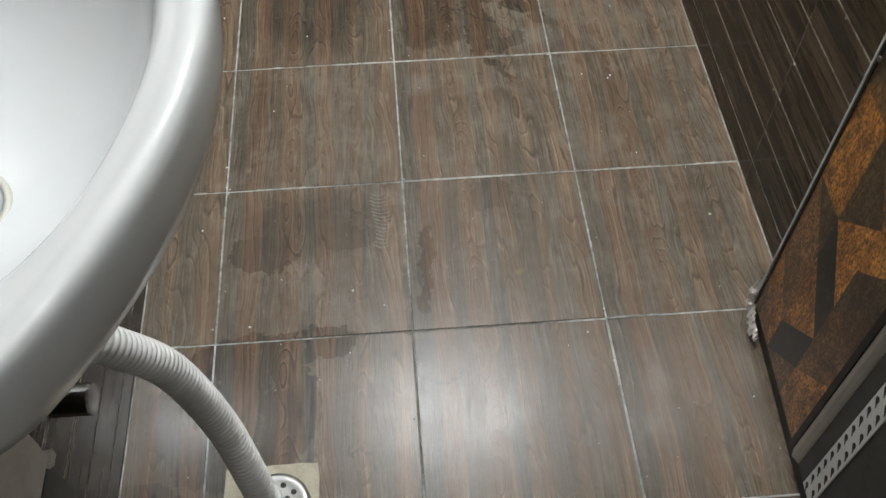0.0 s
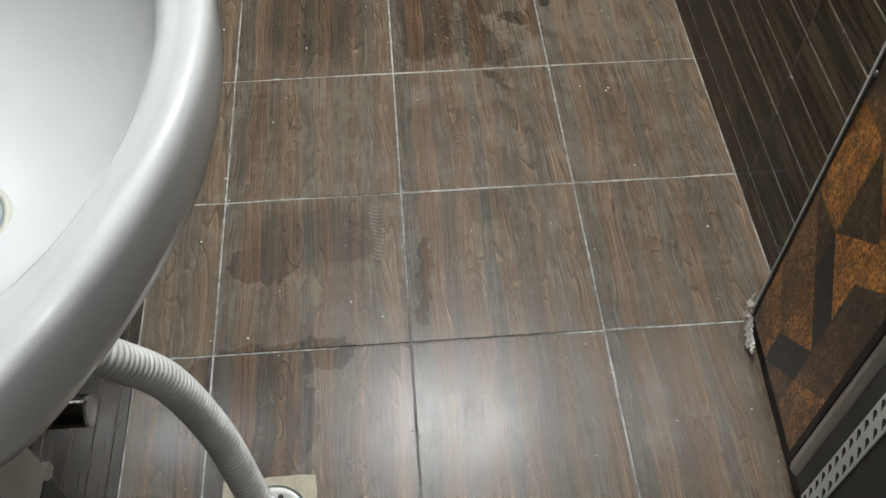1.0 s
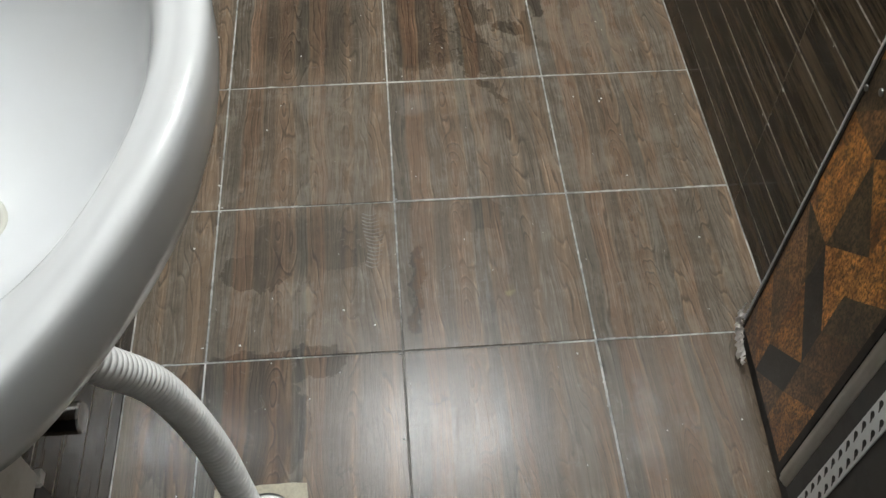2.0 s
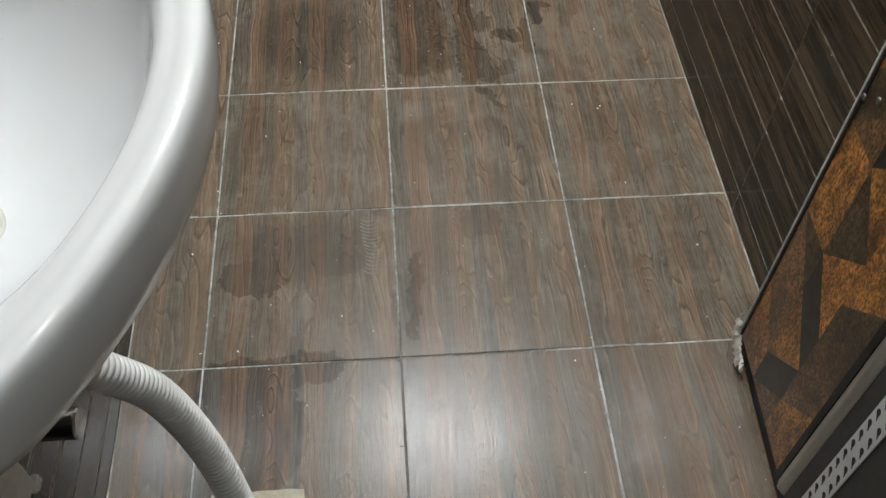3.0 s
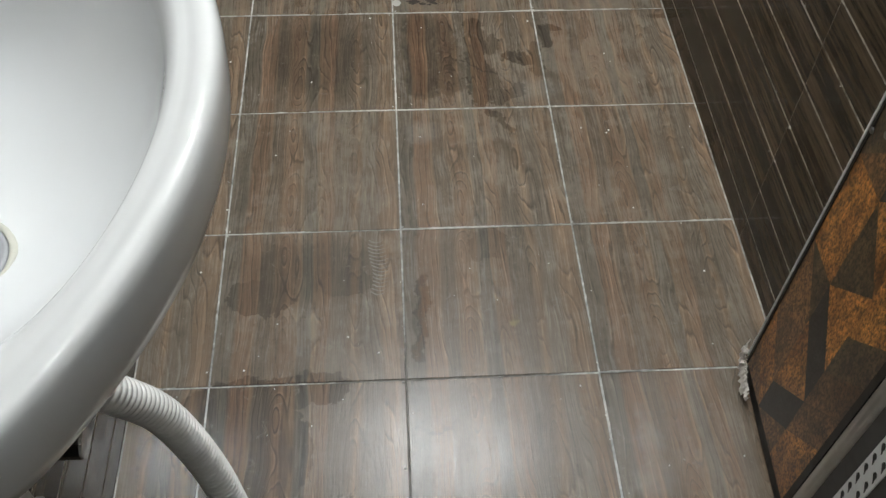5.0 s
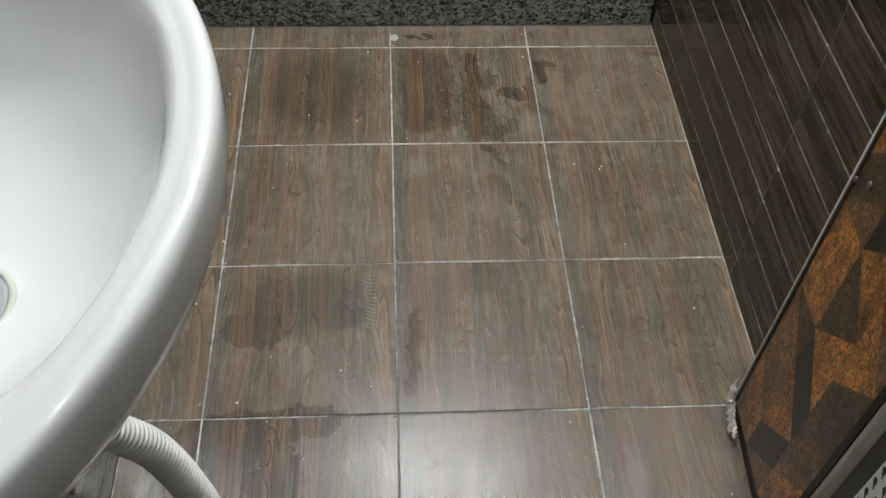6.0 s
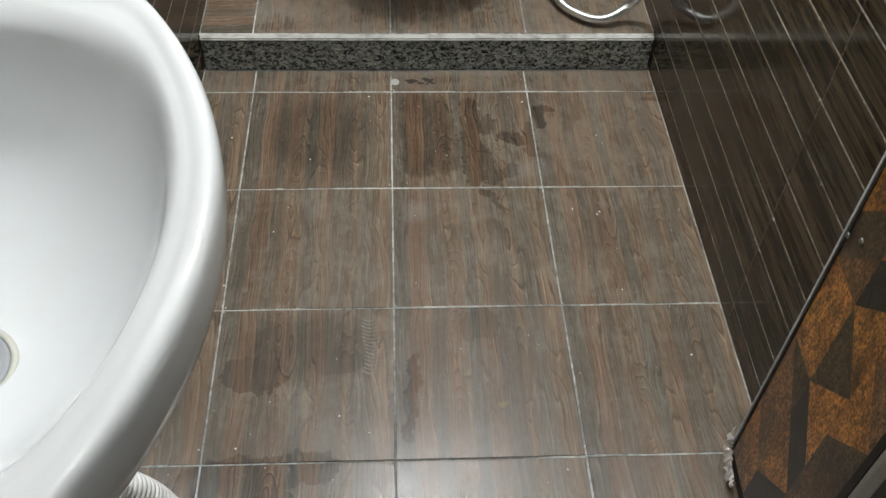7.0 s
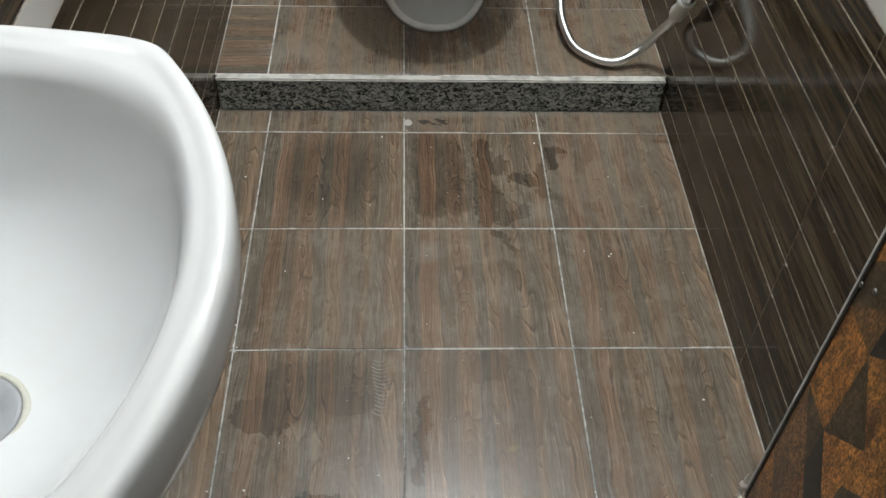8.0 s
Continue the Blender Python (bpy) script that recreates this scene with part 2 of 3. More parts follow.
def wall_tile_material():
    m = Mat("dark_wood_look_wall_tile", 0.12)
    ob = m.place()
    rnd = m.n("ObjectInfo").outputs["Random"]
    v = m.shift(m.scaled(ob, (1, 0.035, 1)), m.joined(m.math("MULTIPLY", rnd, 11.0), 0.0, m.math("MULTIPLY", rnd, 5.0)))
    grain = m.math("ADD", m.math("MULTIPLY", m.noise(v, 70, 4, 0.6, 0.3), 0.5), m.math("MULTIPLY", m.noise(v, 260, 5, 0.7, 0.3), 0.5))
    col = m.ramp(grain, [(0.36, (0.012, 0.009, 0.005)), (0.47, (0.038, 0.027, 0.016)), (0.55, (0.074, 0.053, 0.031)), (0.64, (0.115, 0.083, 0.050))])
    dust = m.ramp(m.noise(ob, 9, 5, 0.7), [(0.45, 0.0), (0.8, 1.0)])
    col = m.mix(m.math("MULTIPLY", dust, 0.06), col, (0.25, 0.22, 0.19))
    m.set(Base_Color=col, Roughness=m.math("ADD", 0.06, m.math("MULTIPLY", dust, 0.10)))
    m.b.inputs["Specular IOR Level"].default_value = 0.30
    m.bump(m.math("ADD", grain, m.math("MULTIPLY", m.noise(ob, 14, 2), 0.9)), 0.07, 0.0008)
    return m.m


def grout_material(name, light, dark, scale=40, low=0.36, high=0.60):
    m = Mat(name, 0.85)
    p = m.place()
    f = m.math("ADD", m.math("MULTIPLY", m.noise(p, scale, 5, 0.7), 0.65), m.math("MULTIPLY", m.noise(p, scale * 9, 3, 0.6), 0.35))
    m.set(Base_Color=m.ramp(f, [(low, dark), (high, light)]))
    m.bump(m.noise(p, 400, 3), 0.4, 0.0006)
    return m.m


def floor_grout_material():
    m = Mat("pale_floor_grout", 0.85)
    p = m.place()
    f = m.math("ADD", m.math("MULTIPLY", m.noise(p, 5, 5, 0.7), 0.6), m.math("MULTIPLY", m.noise(p, 60, 4, 0.65), 0.4))
    d = m.n("VectorMath", operation="LENGTH")
    m.put(d.inputs[0], m.scaled(m.shift(p, (-0.34, 0.08, 0.0)), (4.2, 5.0, 1.0)))
    dirty = m.ramp(m.math("ADD", d.outputs["Value"], m.math("SUBTRACT", f, 0.5)), [(0.75, 1.0), (1.0, 0.0)])
    c = m.ramp(f, [(0.38, (0.13, 0.13, 0.125)), (0.48, (0.34, 0.34, 0.325)), (0.58, (0.66, 0.65, 0.62))])
    m.set(Base_Color=m.mix(m.math("MULTIPLY", dirty, 0.70), c, (0.08, 0.067, 0.055)))
    m.bump(m.noise(p, 400, 3), 0.4, 0.0006)
    return m.m


def ceramic_material(name="glazed_white_ceramic", tint=(0.74, 0.755, 0.765)):
    m = Mat(name, 0.09)
    p = m.place()
    stain = m.ramp(m.noise(p, 11, 5, 0.7), [(0.45, 0.0), (0.75, 1.0)])
    specks = m.ramp(m.voronoi(p, 38), [(0.0, 1.0), (0.035, 0.0)])
    keep = m.ramp(m.noise(p, 17, 1), [(0.60, 0.0), (0.64, 1.0)])
    c = m.mix(m.math("MULTIPLY", stain, 0.10), tint, (0.62, 0.60, 0.54))
    c = m.mix(m.math("MULTIPLY", m.math("MULTIPLY", specks, keep), 0.5), c, (0.32, 0.27, 0.2))
    m.set(Base_Color=c, Roughness=m.math("ADD", 0.03, m.math("MULTIPLY", stain, 0.03)))
    m.b.inputs["Coat Weight"].default_value = 0.08
    m.b.inputs["Specular IOR Level"].default_value = 0.38
    m.b.inputs["Coat Roughness"].default_value = 0.04
    m.bump(m.noise(p, 22, 2), 0.025, 0.001)
    return m.m


def granite_material():
    m = Mat("speckled_grey_granite", 0.22)
    p = m.place()
    a = m.noise(m.scaled(p, (0.8, 1, 1.15), rot=(0, 0.35, 0)), 125, 3, 0.60, 0.9)
    b = m.noise(p, 240, 3, 0.6)
    c = m.ramp(a, [(0.38, (0.024, 0.029, 0.029)), (0.44, (0.095, 0.110, 0.106)), (0.50, (0.29, 0.315, 0.30)), (0.60, (0.52, 0.55, 0.52))])
    c = m.mix(0.6, c, m.ramp(b, [(0.35, 0.45), (0.6, 1.2)]), "MULTIPLY")
    m.set(Base_Color=c)
    return m.m


def metal_material(name, colour=(0.62, 0.62, 0.62), rough=0.18):
    m = Mat(name, rough, 1.0, colour)
    p = m.place()
    f = m.noise(p, 60, 4, 0.7)
    m.set(Roughness=m.math("ADD", rough, m.math("MULTIPLY", f, 0.15)))
    m.bump(f, 0.08, 0.0005)
    return m.m


def plastic_material(name, colour, rough=0.4, dirt=(0.3, 0.26, 0.2), amount=0.25):
    m = Mat(name, rough)
    p = m.place()
    f = m.ramp(m.noise(p, 28, 5, 0.7), [(0.45, 0.0), (0.75, 1.0)])
    m.set(Base_Color=m.mix(m.math("MULTIPLY", f, amount), colour, dirt), Roughness=m.math("ADD", rough, m.math("MULTIPLY", f, 0.2)))
    m.bump(m.noise(p, 180, 3), 0.1, 0.0005)
    return m.m


def veneer_material(name, dark, light):
    """Printed burl: mottled, with fine dark grain."""
    m = Mat(name, 0.3)
    ob = m.place()
    rnd = m.n("NewGeometry").outputs["Random Per Island"]
    v = m.shift(m.scaled(ob, (1, 1.0, 0.6)), m.joined(m.math("MULTIPLY", rnd, 9.0), m.math("MULTIPLY", rnd, 4.0), 0.0))
    big = m.noise(v, 24, 4, 0.65, 0.6)
    fine = m.noise(v, 300, 3, 0.6)
    c = m.mix(m.ramp(big, [(0.34, 0.0), (0.66, 1.0)]), dark, light)
    c = m.mix(0.9, c, m.ramp(fine, [(0.38, 0.22), (0.50, 0.95), (0.64, 1.6)]), "MULTIPLY")
    blot = m.noise(v, 70, 3, 0.6)
    c = m.mix(0.8, c, m.ramp(blot, [(0.36, 0.45), (0.52, 1.0), (0.66, 1.25)]), "MULTIPLY")
    c = m.mix(1.0, c, m.ramp(rnd, [(0.0, 0.65), (1.0, 1.2)]), "MULTIPLY")
    dust = m.ramp(m.noise(ob, 420, 2), [(0.70, 0.0), (0.76, 1.0)])
    c = m.mix(m.math("MULTIPLY", dust, 0.35), c, (0.4, 0.35, 0.3))
    m.set(Base_Color=c)
    m.bump(fine, 0.15, 0.0005)
    return m.m


def paint_material(name, colour, rough=0.6):
    m = Mat(name, rough)
    p = m.place()
    f = m.noise(p, 3, 5, 0.6)
    m.set(Base_Color=m.mix(m.ramp(f, [(0.3, 0.0), (0.7, 1.0)]), colour, tuple(c * 0.9 for c in colour)))
    m.bump(m.noise(p, 120, 4), 0.1, 0.001)
    return m.m


TILE = floor_tile_material()
PLANK = wall_tile_material()
GROUT = floor_grout_material()
WALL_GROUT = grout_material("brown_wall_grout", (0.50, 0.44, 0.375), (0.030, 0.024, 0.018), 13, 0.36, 0.54)
CEMENT = grout_material("beige_cement", (0.66, 0.62, 0.49), (0.44, 0.40, 0.30), 25)
CERAMIC = ceramic_material()
GRANITE = granite_material()
CHROME = metal_material("chrome", (0.80, 0.80, 0.80), 0.12)
DULL_CHROME = metal_material("tarnished_chrome", (0.40, 0.40, 0.39), 0.16)
STEEL = metal_material("brushed_steel", (0.33, 0.33, 0.32), 0.36)
HOSE = plastic_material("grey_white_hose_plastic", (0.90, 0.90, 0.885), 0.42, (0.33, 0.28, 0.22), 0.25)
WHITE_PLASTIC = plastic_material("white_plastic", (0.86, 0.86, 0.84), 0.3)
# black of trim and print, also stands for shade in gaps and holes
BLACK_TRIM_SHADE = plastic_material("black_trim_and_shade", (0.008, 0.008, 0.008), 0.5, (0.05, 0.04, 0.03), 0.1)
DARK_PANEL = plastic_material("charcoal_laminate", (0.022, 0.024, 0.026), 0.38, (0.09, 0.085, 0.08), 0.25)
ORANGE = veneer_material("amber_burl_laminate", (0.19, 0.066, 0.015), (0.66, 0.29, 0.066))
BROWN = veneer_material("brown_burl_laminate", (0.085, 0.042, 0.018), (0.27, 0.135, 0.052))
DARK_BROWN = veneer_material("dark_brown_burl_laminate", (0.045, 0.030, 0.016), (0.125, 0.080, 0.038))
BLACK = veneer_material("black_burl_laminate", (0.008, 0.008, 0.008), (0.022, 0.021, 0.020))
SILVER = plastic_material("silver_grey_moulding", (0.78, 0.79, 0.80), 0.28, (0.3, 0.29, 0.28), 0.2)
LIGHT_TILE = paint_material("light_grey_wall_tile", (0.62, 0.61, 0.58), 0.18)
CEILING = paint_material("white_ceiling_paint", (0.78, 0.77, 0.75), 0.8)
WALL_PAINT = paint_material("grey_wall_plaster", (0.5, 0.49, 0.47), 0.8)


# ---- mesh tools ----
def finish(name, bm, material, parent=None, label="", smooth=False):
    me = bpy.data.meshes.new(name)
    bmesh.ops.recalc_face_normals(bm, faces=bm.faces)
    for f in bm.faces:
        f.smooth = smooth
    bm.to_mesh(me)
    bm.free()
    for mm in material if isinstance(material, (list, tuple)) else (material,):
        me.materials.append(mm)
    ob = new(name, me)
    if parent is not None:
        ob.parent = parent
    if label:
        tagged(ob, label)
    return ob


part = finish


def box(bm, x0, y0, z0, x1, y1, z1, bevel=0.0, segments=1):
    made = bmesh.ops.create_cube(bm, size=1.0)["verts"]
    for v in made:
        v.co = Vector((x0 + (v.co.x + 0.5) * (x1 - x0), y0 + (v.co.y + 0.5) * (y1 - y0), z0 + (v.co.z + 0.5) * (z1 - z0)))
    if bevel:
        edges = list({e for v in made for e in v.link_edges})
        bmesh.ops.bevel(bm, geom=edges, offset=bevel, segments=segments, affect="EDGES", clamp_overlap=True)
    return bm


def boxed(*a, **k):
    return box(bmesh.new(), *a, **k)


def loft(bm, rings, cap_first=True, cap_last=True):
    """Joins closed rings of equal count with quads."""
    vs = [[bm.verts.new(p) for p in ring] for ring in rings]
    n = len(vs[0])
    for a, b in zip(vs, vs[1:]):
        for i in range(n):
            bm.faces.new((a[i], a[(i + 1) % n], b[(i + 1) % n], b[i]))
    if cap_first:
        bm.faces.new(vs[0][::-1])
    if cap_last:
        bm.faces.new(vs[-1])
    return bm


def turned(profile, centre, axis="Z", count=32):
    """A solid of revolution: (radius, height) pairs round an axis through centre."""
    turn = {"Z": Matrix(), "X": Matrix.Rotation(radians(90), 4, "Y"), "Y": Matrix.Rotation(radians(-90), 4, "X")}[axis]
    rings = []
    for r, h in profile:
        rings.append([Vector(centre) + turn @ Vector((r * math.cos(2 * math.pi * i / count), r * math.sin(2 * math.pi * i / count), h)) for i in range(count)])
    return loft(bmesh.new(), rings)


def smooth_path(points, step):
    """Even points along a Catmull-Rom curve."""
    p = [Vector(q) for q in points]
    p = [2 * p[0] - p[1], *p, 2 * p[-1] - p[-2]]
    dense = []
    for a, b, c, d in zip(p, p[1:], p[2:], p[3:]):
        for i in range(40):
            t = i / 40
            dense.append(0.5 * (2 * b + (c - a) * t + (2 * a - 5 * b + 4 * c - d) * t * t + (3 * b - a - 3 * c + d) * t ** 3))
    dense.append(p[-2])
    out, left = [dense[0]], step
    for a, b in zip(dense, dense[1:]):
        seg = (b - a).length
        while seg >= left > 0:
            a = a + (b - a) * (left / seg)
            seg -= left
            left = step
            out.append(a.copy())
        left -= seg
    return out


def tube(points, radius_at, step, count=16):
    """A tube along a path; radius_at(distance) gives its radius."""
    line = smooth_path(points, step)
    up = Vector((0.3, 0.1, 0.9))
    rings = []
    for i, c in enumerate(line):
        way = (line[min(i + 1, len(line) - 1)] - line[max(i - 1, 0)]).normalized()
        u = (up - way * up.dot(way)).normalized()
        w = way.cross(u)
        up = u
        r = radius_at(i * step)
        rings.append([c + r * (math.cos(2 * math.pi * k / count) * u + math.sin(2 * math.pi * k / count) * w) for k in range(count)])
    return loft(bmesh.new(), rings)


def empty(name, at=(0, 0, 0)):
    ob = new(name)
    ob.location = at
    return ob


# ---- the room's shell ----
def shell():
    th = 0.11
    yb = -2.3
    floor = finish("floor", boxed(XL - th, YF - th, -0.12, XR + th, KERB_Y + 0.012, -0.0009), GROUT)
    tagged(floor, "brown wood-look floor tiles with pale grout", "floor", kind="structure")
    back = finish("raised_floor", boxed(XL - th, KERB_Y + 0.014, -0.12, XR + th, YB + th, STEP - 0.0009), GROUT)
    tagged(back, "raised brown wood-look tiled floor behind the kerb", "floor", kind="structure")
    left = finish("wall_left", boxed(XL - th, YF, -0.0, XL - 0.0005, YB, H), WALL_GROUT)
    tagged(left, "dark brown wood-look plank tiles on the wall", "wall", kind="structure")
    right = finish("wall_right", boxed(XR + 0.0005, YF, -0.0, XR + th, YB, H), WALL_GROUT)
    tagged(right, "glossy dark brown wood-look plank tiles on the wall", "wall", kind="structure")
    far = finish("wall_back", boxed(XL - th, YB + 0.0005, 0, XR + th, YB + th, H), WALL_GROUT)
    tagged(far, "dark wood-look tiled wall behind the toilet", "wall", kind="structure")
    bm = bmesh.new()
    box(bm, XL - th, YF - th, 0, 0.03, YF - 0.002, H)
    box(bm, 0.80, YF - th, 0, XR + th, YF - 0.002, H)
    box(bm, 0.03, YF - th, 2.06, 0.80, YF - 0.002, H)
    tagged(finish("wall_front", bm, WALL_PAINT), "plastered wall round the doorway", "wall", kind="structure")
    tagged(finish("ceiling", boxed(XL - th, YF - th, H, XR + th, YB + th, H + 0.1), CEILING), "plain white painted ceiling", "ceiling", kind="structure")
    bm = bmesh.new()
    box(bm, -0.9, yb - th, 0, 1.7, yb, H)
    box(bm, -0.9 - th, yb - th, 0, -0.9, YF - th, H)
    box(bm, 1.7, yb - th, 0, 1.7 + th, YF - th, H)
    tagged(finish("wall_passage", bm, WALL_PAINT), "plain plastered wall of the passage outside", "wall", kind="structure")
    tagged(finish("ceiling_passage", boxed(-0.9 - th, yb - th, H + 0.001, 1.7 + th, YF - th - 0.001, H + 0.1), CEILING), "plain white ceiling of the passage outside", "ceiling", kind="structure")
    tagged(finish("floor_passage", boxed(-1.01, yb - th, -0.12, 1.81, YF - th - 0.001, -0.002), WALL_PAINT), "plain floor of the passage outside", "floor", kind="structure")
    return floor, back, left, right, far


FLOOR, BACK_FLOOR, LEFT, RIGHT, FAR = shell()


def granite_kerb():
    k = empty("granite_kerb", (0.386, KERB_Y, 0))
    bm = boxed(XL + 0.004, 0, 0.001, XR - 0.004, 0.012, 0.0765, 0.0012)
    for v in bm.verts:
        v.co.x -= 0.386
    part("facing", bm, GRANITE, k)
    bm = boxed(XL + 0.002, -0.002, 0.0775, XR - 0.002, 0.018, STEP - 0.0005, 0.003, 2)
    for v in bm.verts:
        v.co.x -= 0.386
    part("edging", bm, plastic_material("pale_edging_mortar", (0.54, 0.53, 0.50), 0.6, (0.20, 0.18, 0.16), 0.9), k, "pale cement edging strip")
    return tagged(k, "speckled grey granite kerb across the floor", "kerb", kind="structure")


granite_kerb()


# ---- washbasin ----
BY, RIM = -0.277, 0.850


def bow(half, front, back, square, flare=0.0, count=96):
    """Outline of a bow-fronted basin at some size: half width, x of the front, x of the back, and how square its corners are."""
    pts = []
    for i in range(count):
        a = -math.pi / 2 + math.pi * (i + 0.5) / count
        s = math.copysign(1 - (1 - abs(math.sin(a))) ** 1.35, a)
        f = front - 0.35 * (front - back) * s * s
        reach = max(0.0, 1 - abs(s) ** square) ** 0.42
        pts.append((back + (f - back) * reach, BY + (half + flare * (1 - reach)) * s))
    ends = [(back, BY + (half + flare) * (1 - 2 * i / 16)) for i in range(1, 16)]
    return pts + ends


def washbasin():
    w = empty("washbasin", (XL, BY, RIM))
    prof = [  # half width, front, back, corner, height
        (0.090, -0.008, XL + 0.004, 5, -0.245), (0.145, 0.044, XL + 0.003, 5, -0.222), (0.184, 0.084, XL + 0.003, 5, -0.190), (0.216, 0.117, XL + 0.003, 7, -0.150),
        (0.2395, 0.1425, XL + 0.003, 9, -0.115), (0.2600, 0.1655, XL + 0.003, 13, -0.085), (0.2730, 0.1790, XL + 0.003, 28, -0.062), (0.2772, 0.1832, XL + 0.003, 36, -0.045),
        (0.2780, 0.1841, XL + 0.003, 44, -0.030), (0.2778, 0.1839, XL + 0.003, 46, -0.018), (0.2772, 0.1834, XL + 0.003, 46, -0.0110), (0.2758, 0.1822, XL + 0.004, 46, -0.0062),
        (0.2736, 0.1803, XL + 0.006, 46, -0.0028), (0.2706, 0.1778, XL + 0.009, 44, -0.0008), (0.2665, 0.1743, XL + 0.012, 42, 0.0), (0.2615, 0.1701, XL + 0.016, 38, -0.0002),
        (0.2570, 0.1664, XL + 0.019, 34, -0.0011), (0.2540, 0.1640, XL + 0.021, 30, -0.0021), (0.2500, 0.1608, XL + 0.024, 24, -0.0027), (0.2435, 0.1560, XL + 0.028, 16, -0.0031),
        (0.2398, 0.1536, XL + 0.030, 13, -0.0041), (0.2355, 0.1508, XL + 0.032, 11.5, -0.0065), (0.2310, 0.1479, XL + 0.034, 10, -0.0106), (0.2266, 0.1450, XL + 0.036, 8.8, -0.0170), (0.2222, 0.1422, XL + 0.038, 7.4, -0.0258),
        (0.2160, 0.1383, XL + 0.040, 6.3, -0.0380), (0.2050, 0.1312, XL + 0.044, 4.8, -0.0555), (0.1865, 0.1170, XL + 0.048, 4, -0.079), (0.157, 0.095, XL + 0.052, 3.4, -0.106),
        (0.118, 0.068, XL + 0.056, 3, -0.126), (0.078, 0.040, XL + 0.058, 2.6, -0.138), (0.036, 0.012, XL + 0.060, 2.3, -0.144)]
    rings = []
    for half, front, back, sq, h in prof:
        rings.append([Vector((x - XL, y - BY, h)) for x, y in bow(half, front, back, sq, 0.016 if sq > 10 else 0.0)])
    bowl = part("bowl", loft(bmesh.new(), rings), CERAMIC, w, smooth=True)
    c = (-0.024 - XL, -0.026, -0.1405)
    drain = part("drain", turned([(0.004, -0.010), (0.011, -0.010), (0.012, -0.004), (0.014, -0.001), (0.024, 0.0005), (0.034, 0.0022), (0.0365, 0.0018), (0.0375, 0.0), (0.0375, -0.012)], c), plastic_material("dull_grey_flange", (0.33, 0.345, 0.36), 0.42, (0.2, 0.19, 0.16), 0.5), w, "dull grey waste fitting", True)
    part("sealant", turned([(0.0375, -0.010), (0.0378, 0.0012), (0.0405, 0.0010), (0.043, -0.0005), (0.0435, -0.010)], c), plastic_material("yellowed_sealant", (0.56, 0.56, 0.49), 0.5), drain, "yellowed ring of sealant", True)
    part("tailpiece", turned([(0.026, -0.35), (0.026, -0.30), (0.021, -0.295), (0.021, -0.245)], (-0.024 - XL, -0.005, 0.0), count=24), WHITE_PLASTIC, w, smooth=True)
    return tagged(w, "white glazed ceramic bow-fronted washbasin fixed to the wall", "washbasin")


washbasin()


# ---- toilet ----
def oval(cx, y0, y1, half, count=40, back_square=2.0):
    cy, ry = (y0 + y1) / 2, (y1 - y0) / 2
    pts = []
    for i in range(count):
        c, s = math.cos(2 * math.pi * i / count), math.sin(2 * math.pi * i / count)
        pts.append((cx + half * math.copysign(abs(c) ** (2 / back_square), c), cy + ry * math.copysign(abs(s) ** (2 / back_square), s)))
    return pts


def toilet():
    t = empty("toilet", (0.375, 1.45, STEP))

    def ring(y0, y1, half, h):
        return [Vector((x, y - 1.45, h)) for x, y in oval(0, y0, y1, half, 40, 2.3)]
    body = [ring(1.175, 1.80, 0.128, 0.002), ring(1.178, 1.80, 0.125, 0.012), ring(1.188, 1.79, 0.119, 0.05), ring(1.200, 1.78, 0.115, 0.12), ring(1.185, 1.76, 0.122, 0.20),
            ring(1.115, 1.72, 0.148, 0.28), ring(1.062, 1.68, 0.170, 0.34), ring(1.042, 1.66, 0.178, 0.375), ring(1.040, 1.65, 0.180, 0.39), ring(1.046, 1.64, 0.176, 0.397),
            ring(1.09, 1.55, 0.130, 0.397), ring(1.10, 1.53, 0.12, 0.37), ring(1.15, 1.48, 0.09, 0.28), ring(1.22, 1.40, 0.05, 0.22)]
    part("bowl", loft(bmesh.new(), body), CERAMIC, t, smooth=True)
    part("seat", loft(bmesh.new(), [ring(1.036, 1.58, 0.182, 0.400), ring(1.034, 1.58, 0.184, 0.408), ring(1.040, 1.575, 0.178, 0.415)]), WHITE_PLASTIC, t, smooth=True)
    part("lid", loft(bmesh.new(), [ring(1.036, 1.58, 0.182, 0.418), ring(1.034, 1.582, 0.184, 0.428), ring(1.046, 1.57, 0.172, 0.436), ring(1.15, 1.48, 0.09, 0.439)]), WHITE_PLASTIC, t, smooth=True)
    part("cistern", boxed(-0.19, 0.22, 0.36, 0.19, 0.455, 0.74, 0.025, 3), CERAMIC, t, smooth=True)
    top = part("cistern_lid", boxed(-0.195, 0.214, 0.743, 0.195, 0.459, 0.775, 0.012, 3), CERAMIC, t, smooth=True)
    part("flush_button", turned([(0.024, 0), (0.024, 0.005), (0.021, 0.008)], (0, 0.335, 0.774), count=24), CHROME, top, "chrome flush button", True)
    seal = [[Vector((x, y - 1.45, h)) for x, y in oval(0, y0, y1, half, 40, 2.3)] for y0, y1, half, h in ((1.163, 1.81, 0.139, 0.001), (1.166, 1.806, 0.136, 0.008), (1.176, 1.80, 0.127, 0.012))]
    part("foot_sealant", loft(bmesh.new(), seal), plastic_material("pale_foot_sealant", (0.78, 0.78, 0.75), 0.6), t, "pale sealant round the foot", True)
    return tagged(t, "white ceramic pedestal toilet standing on the raised floor", "toilet")


toilet()


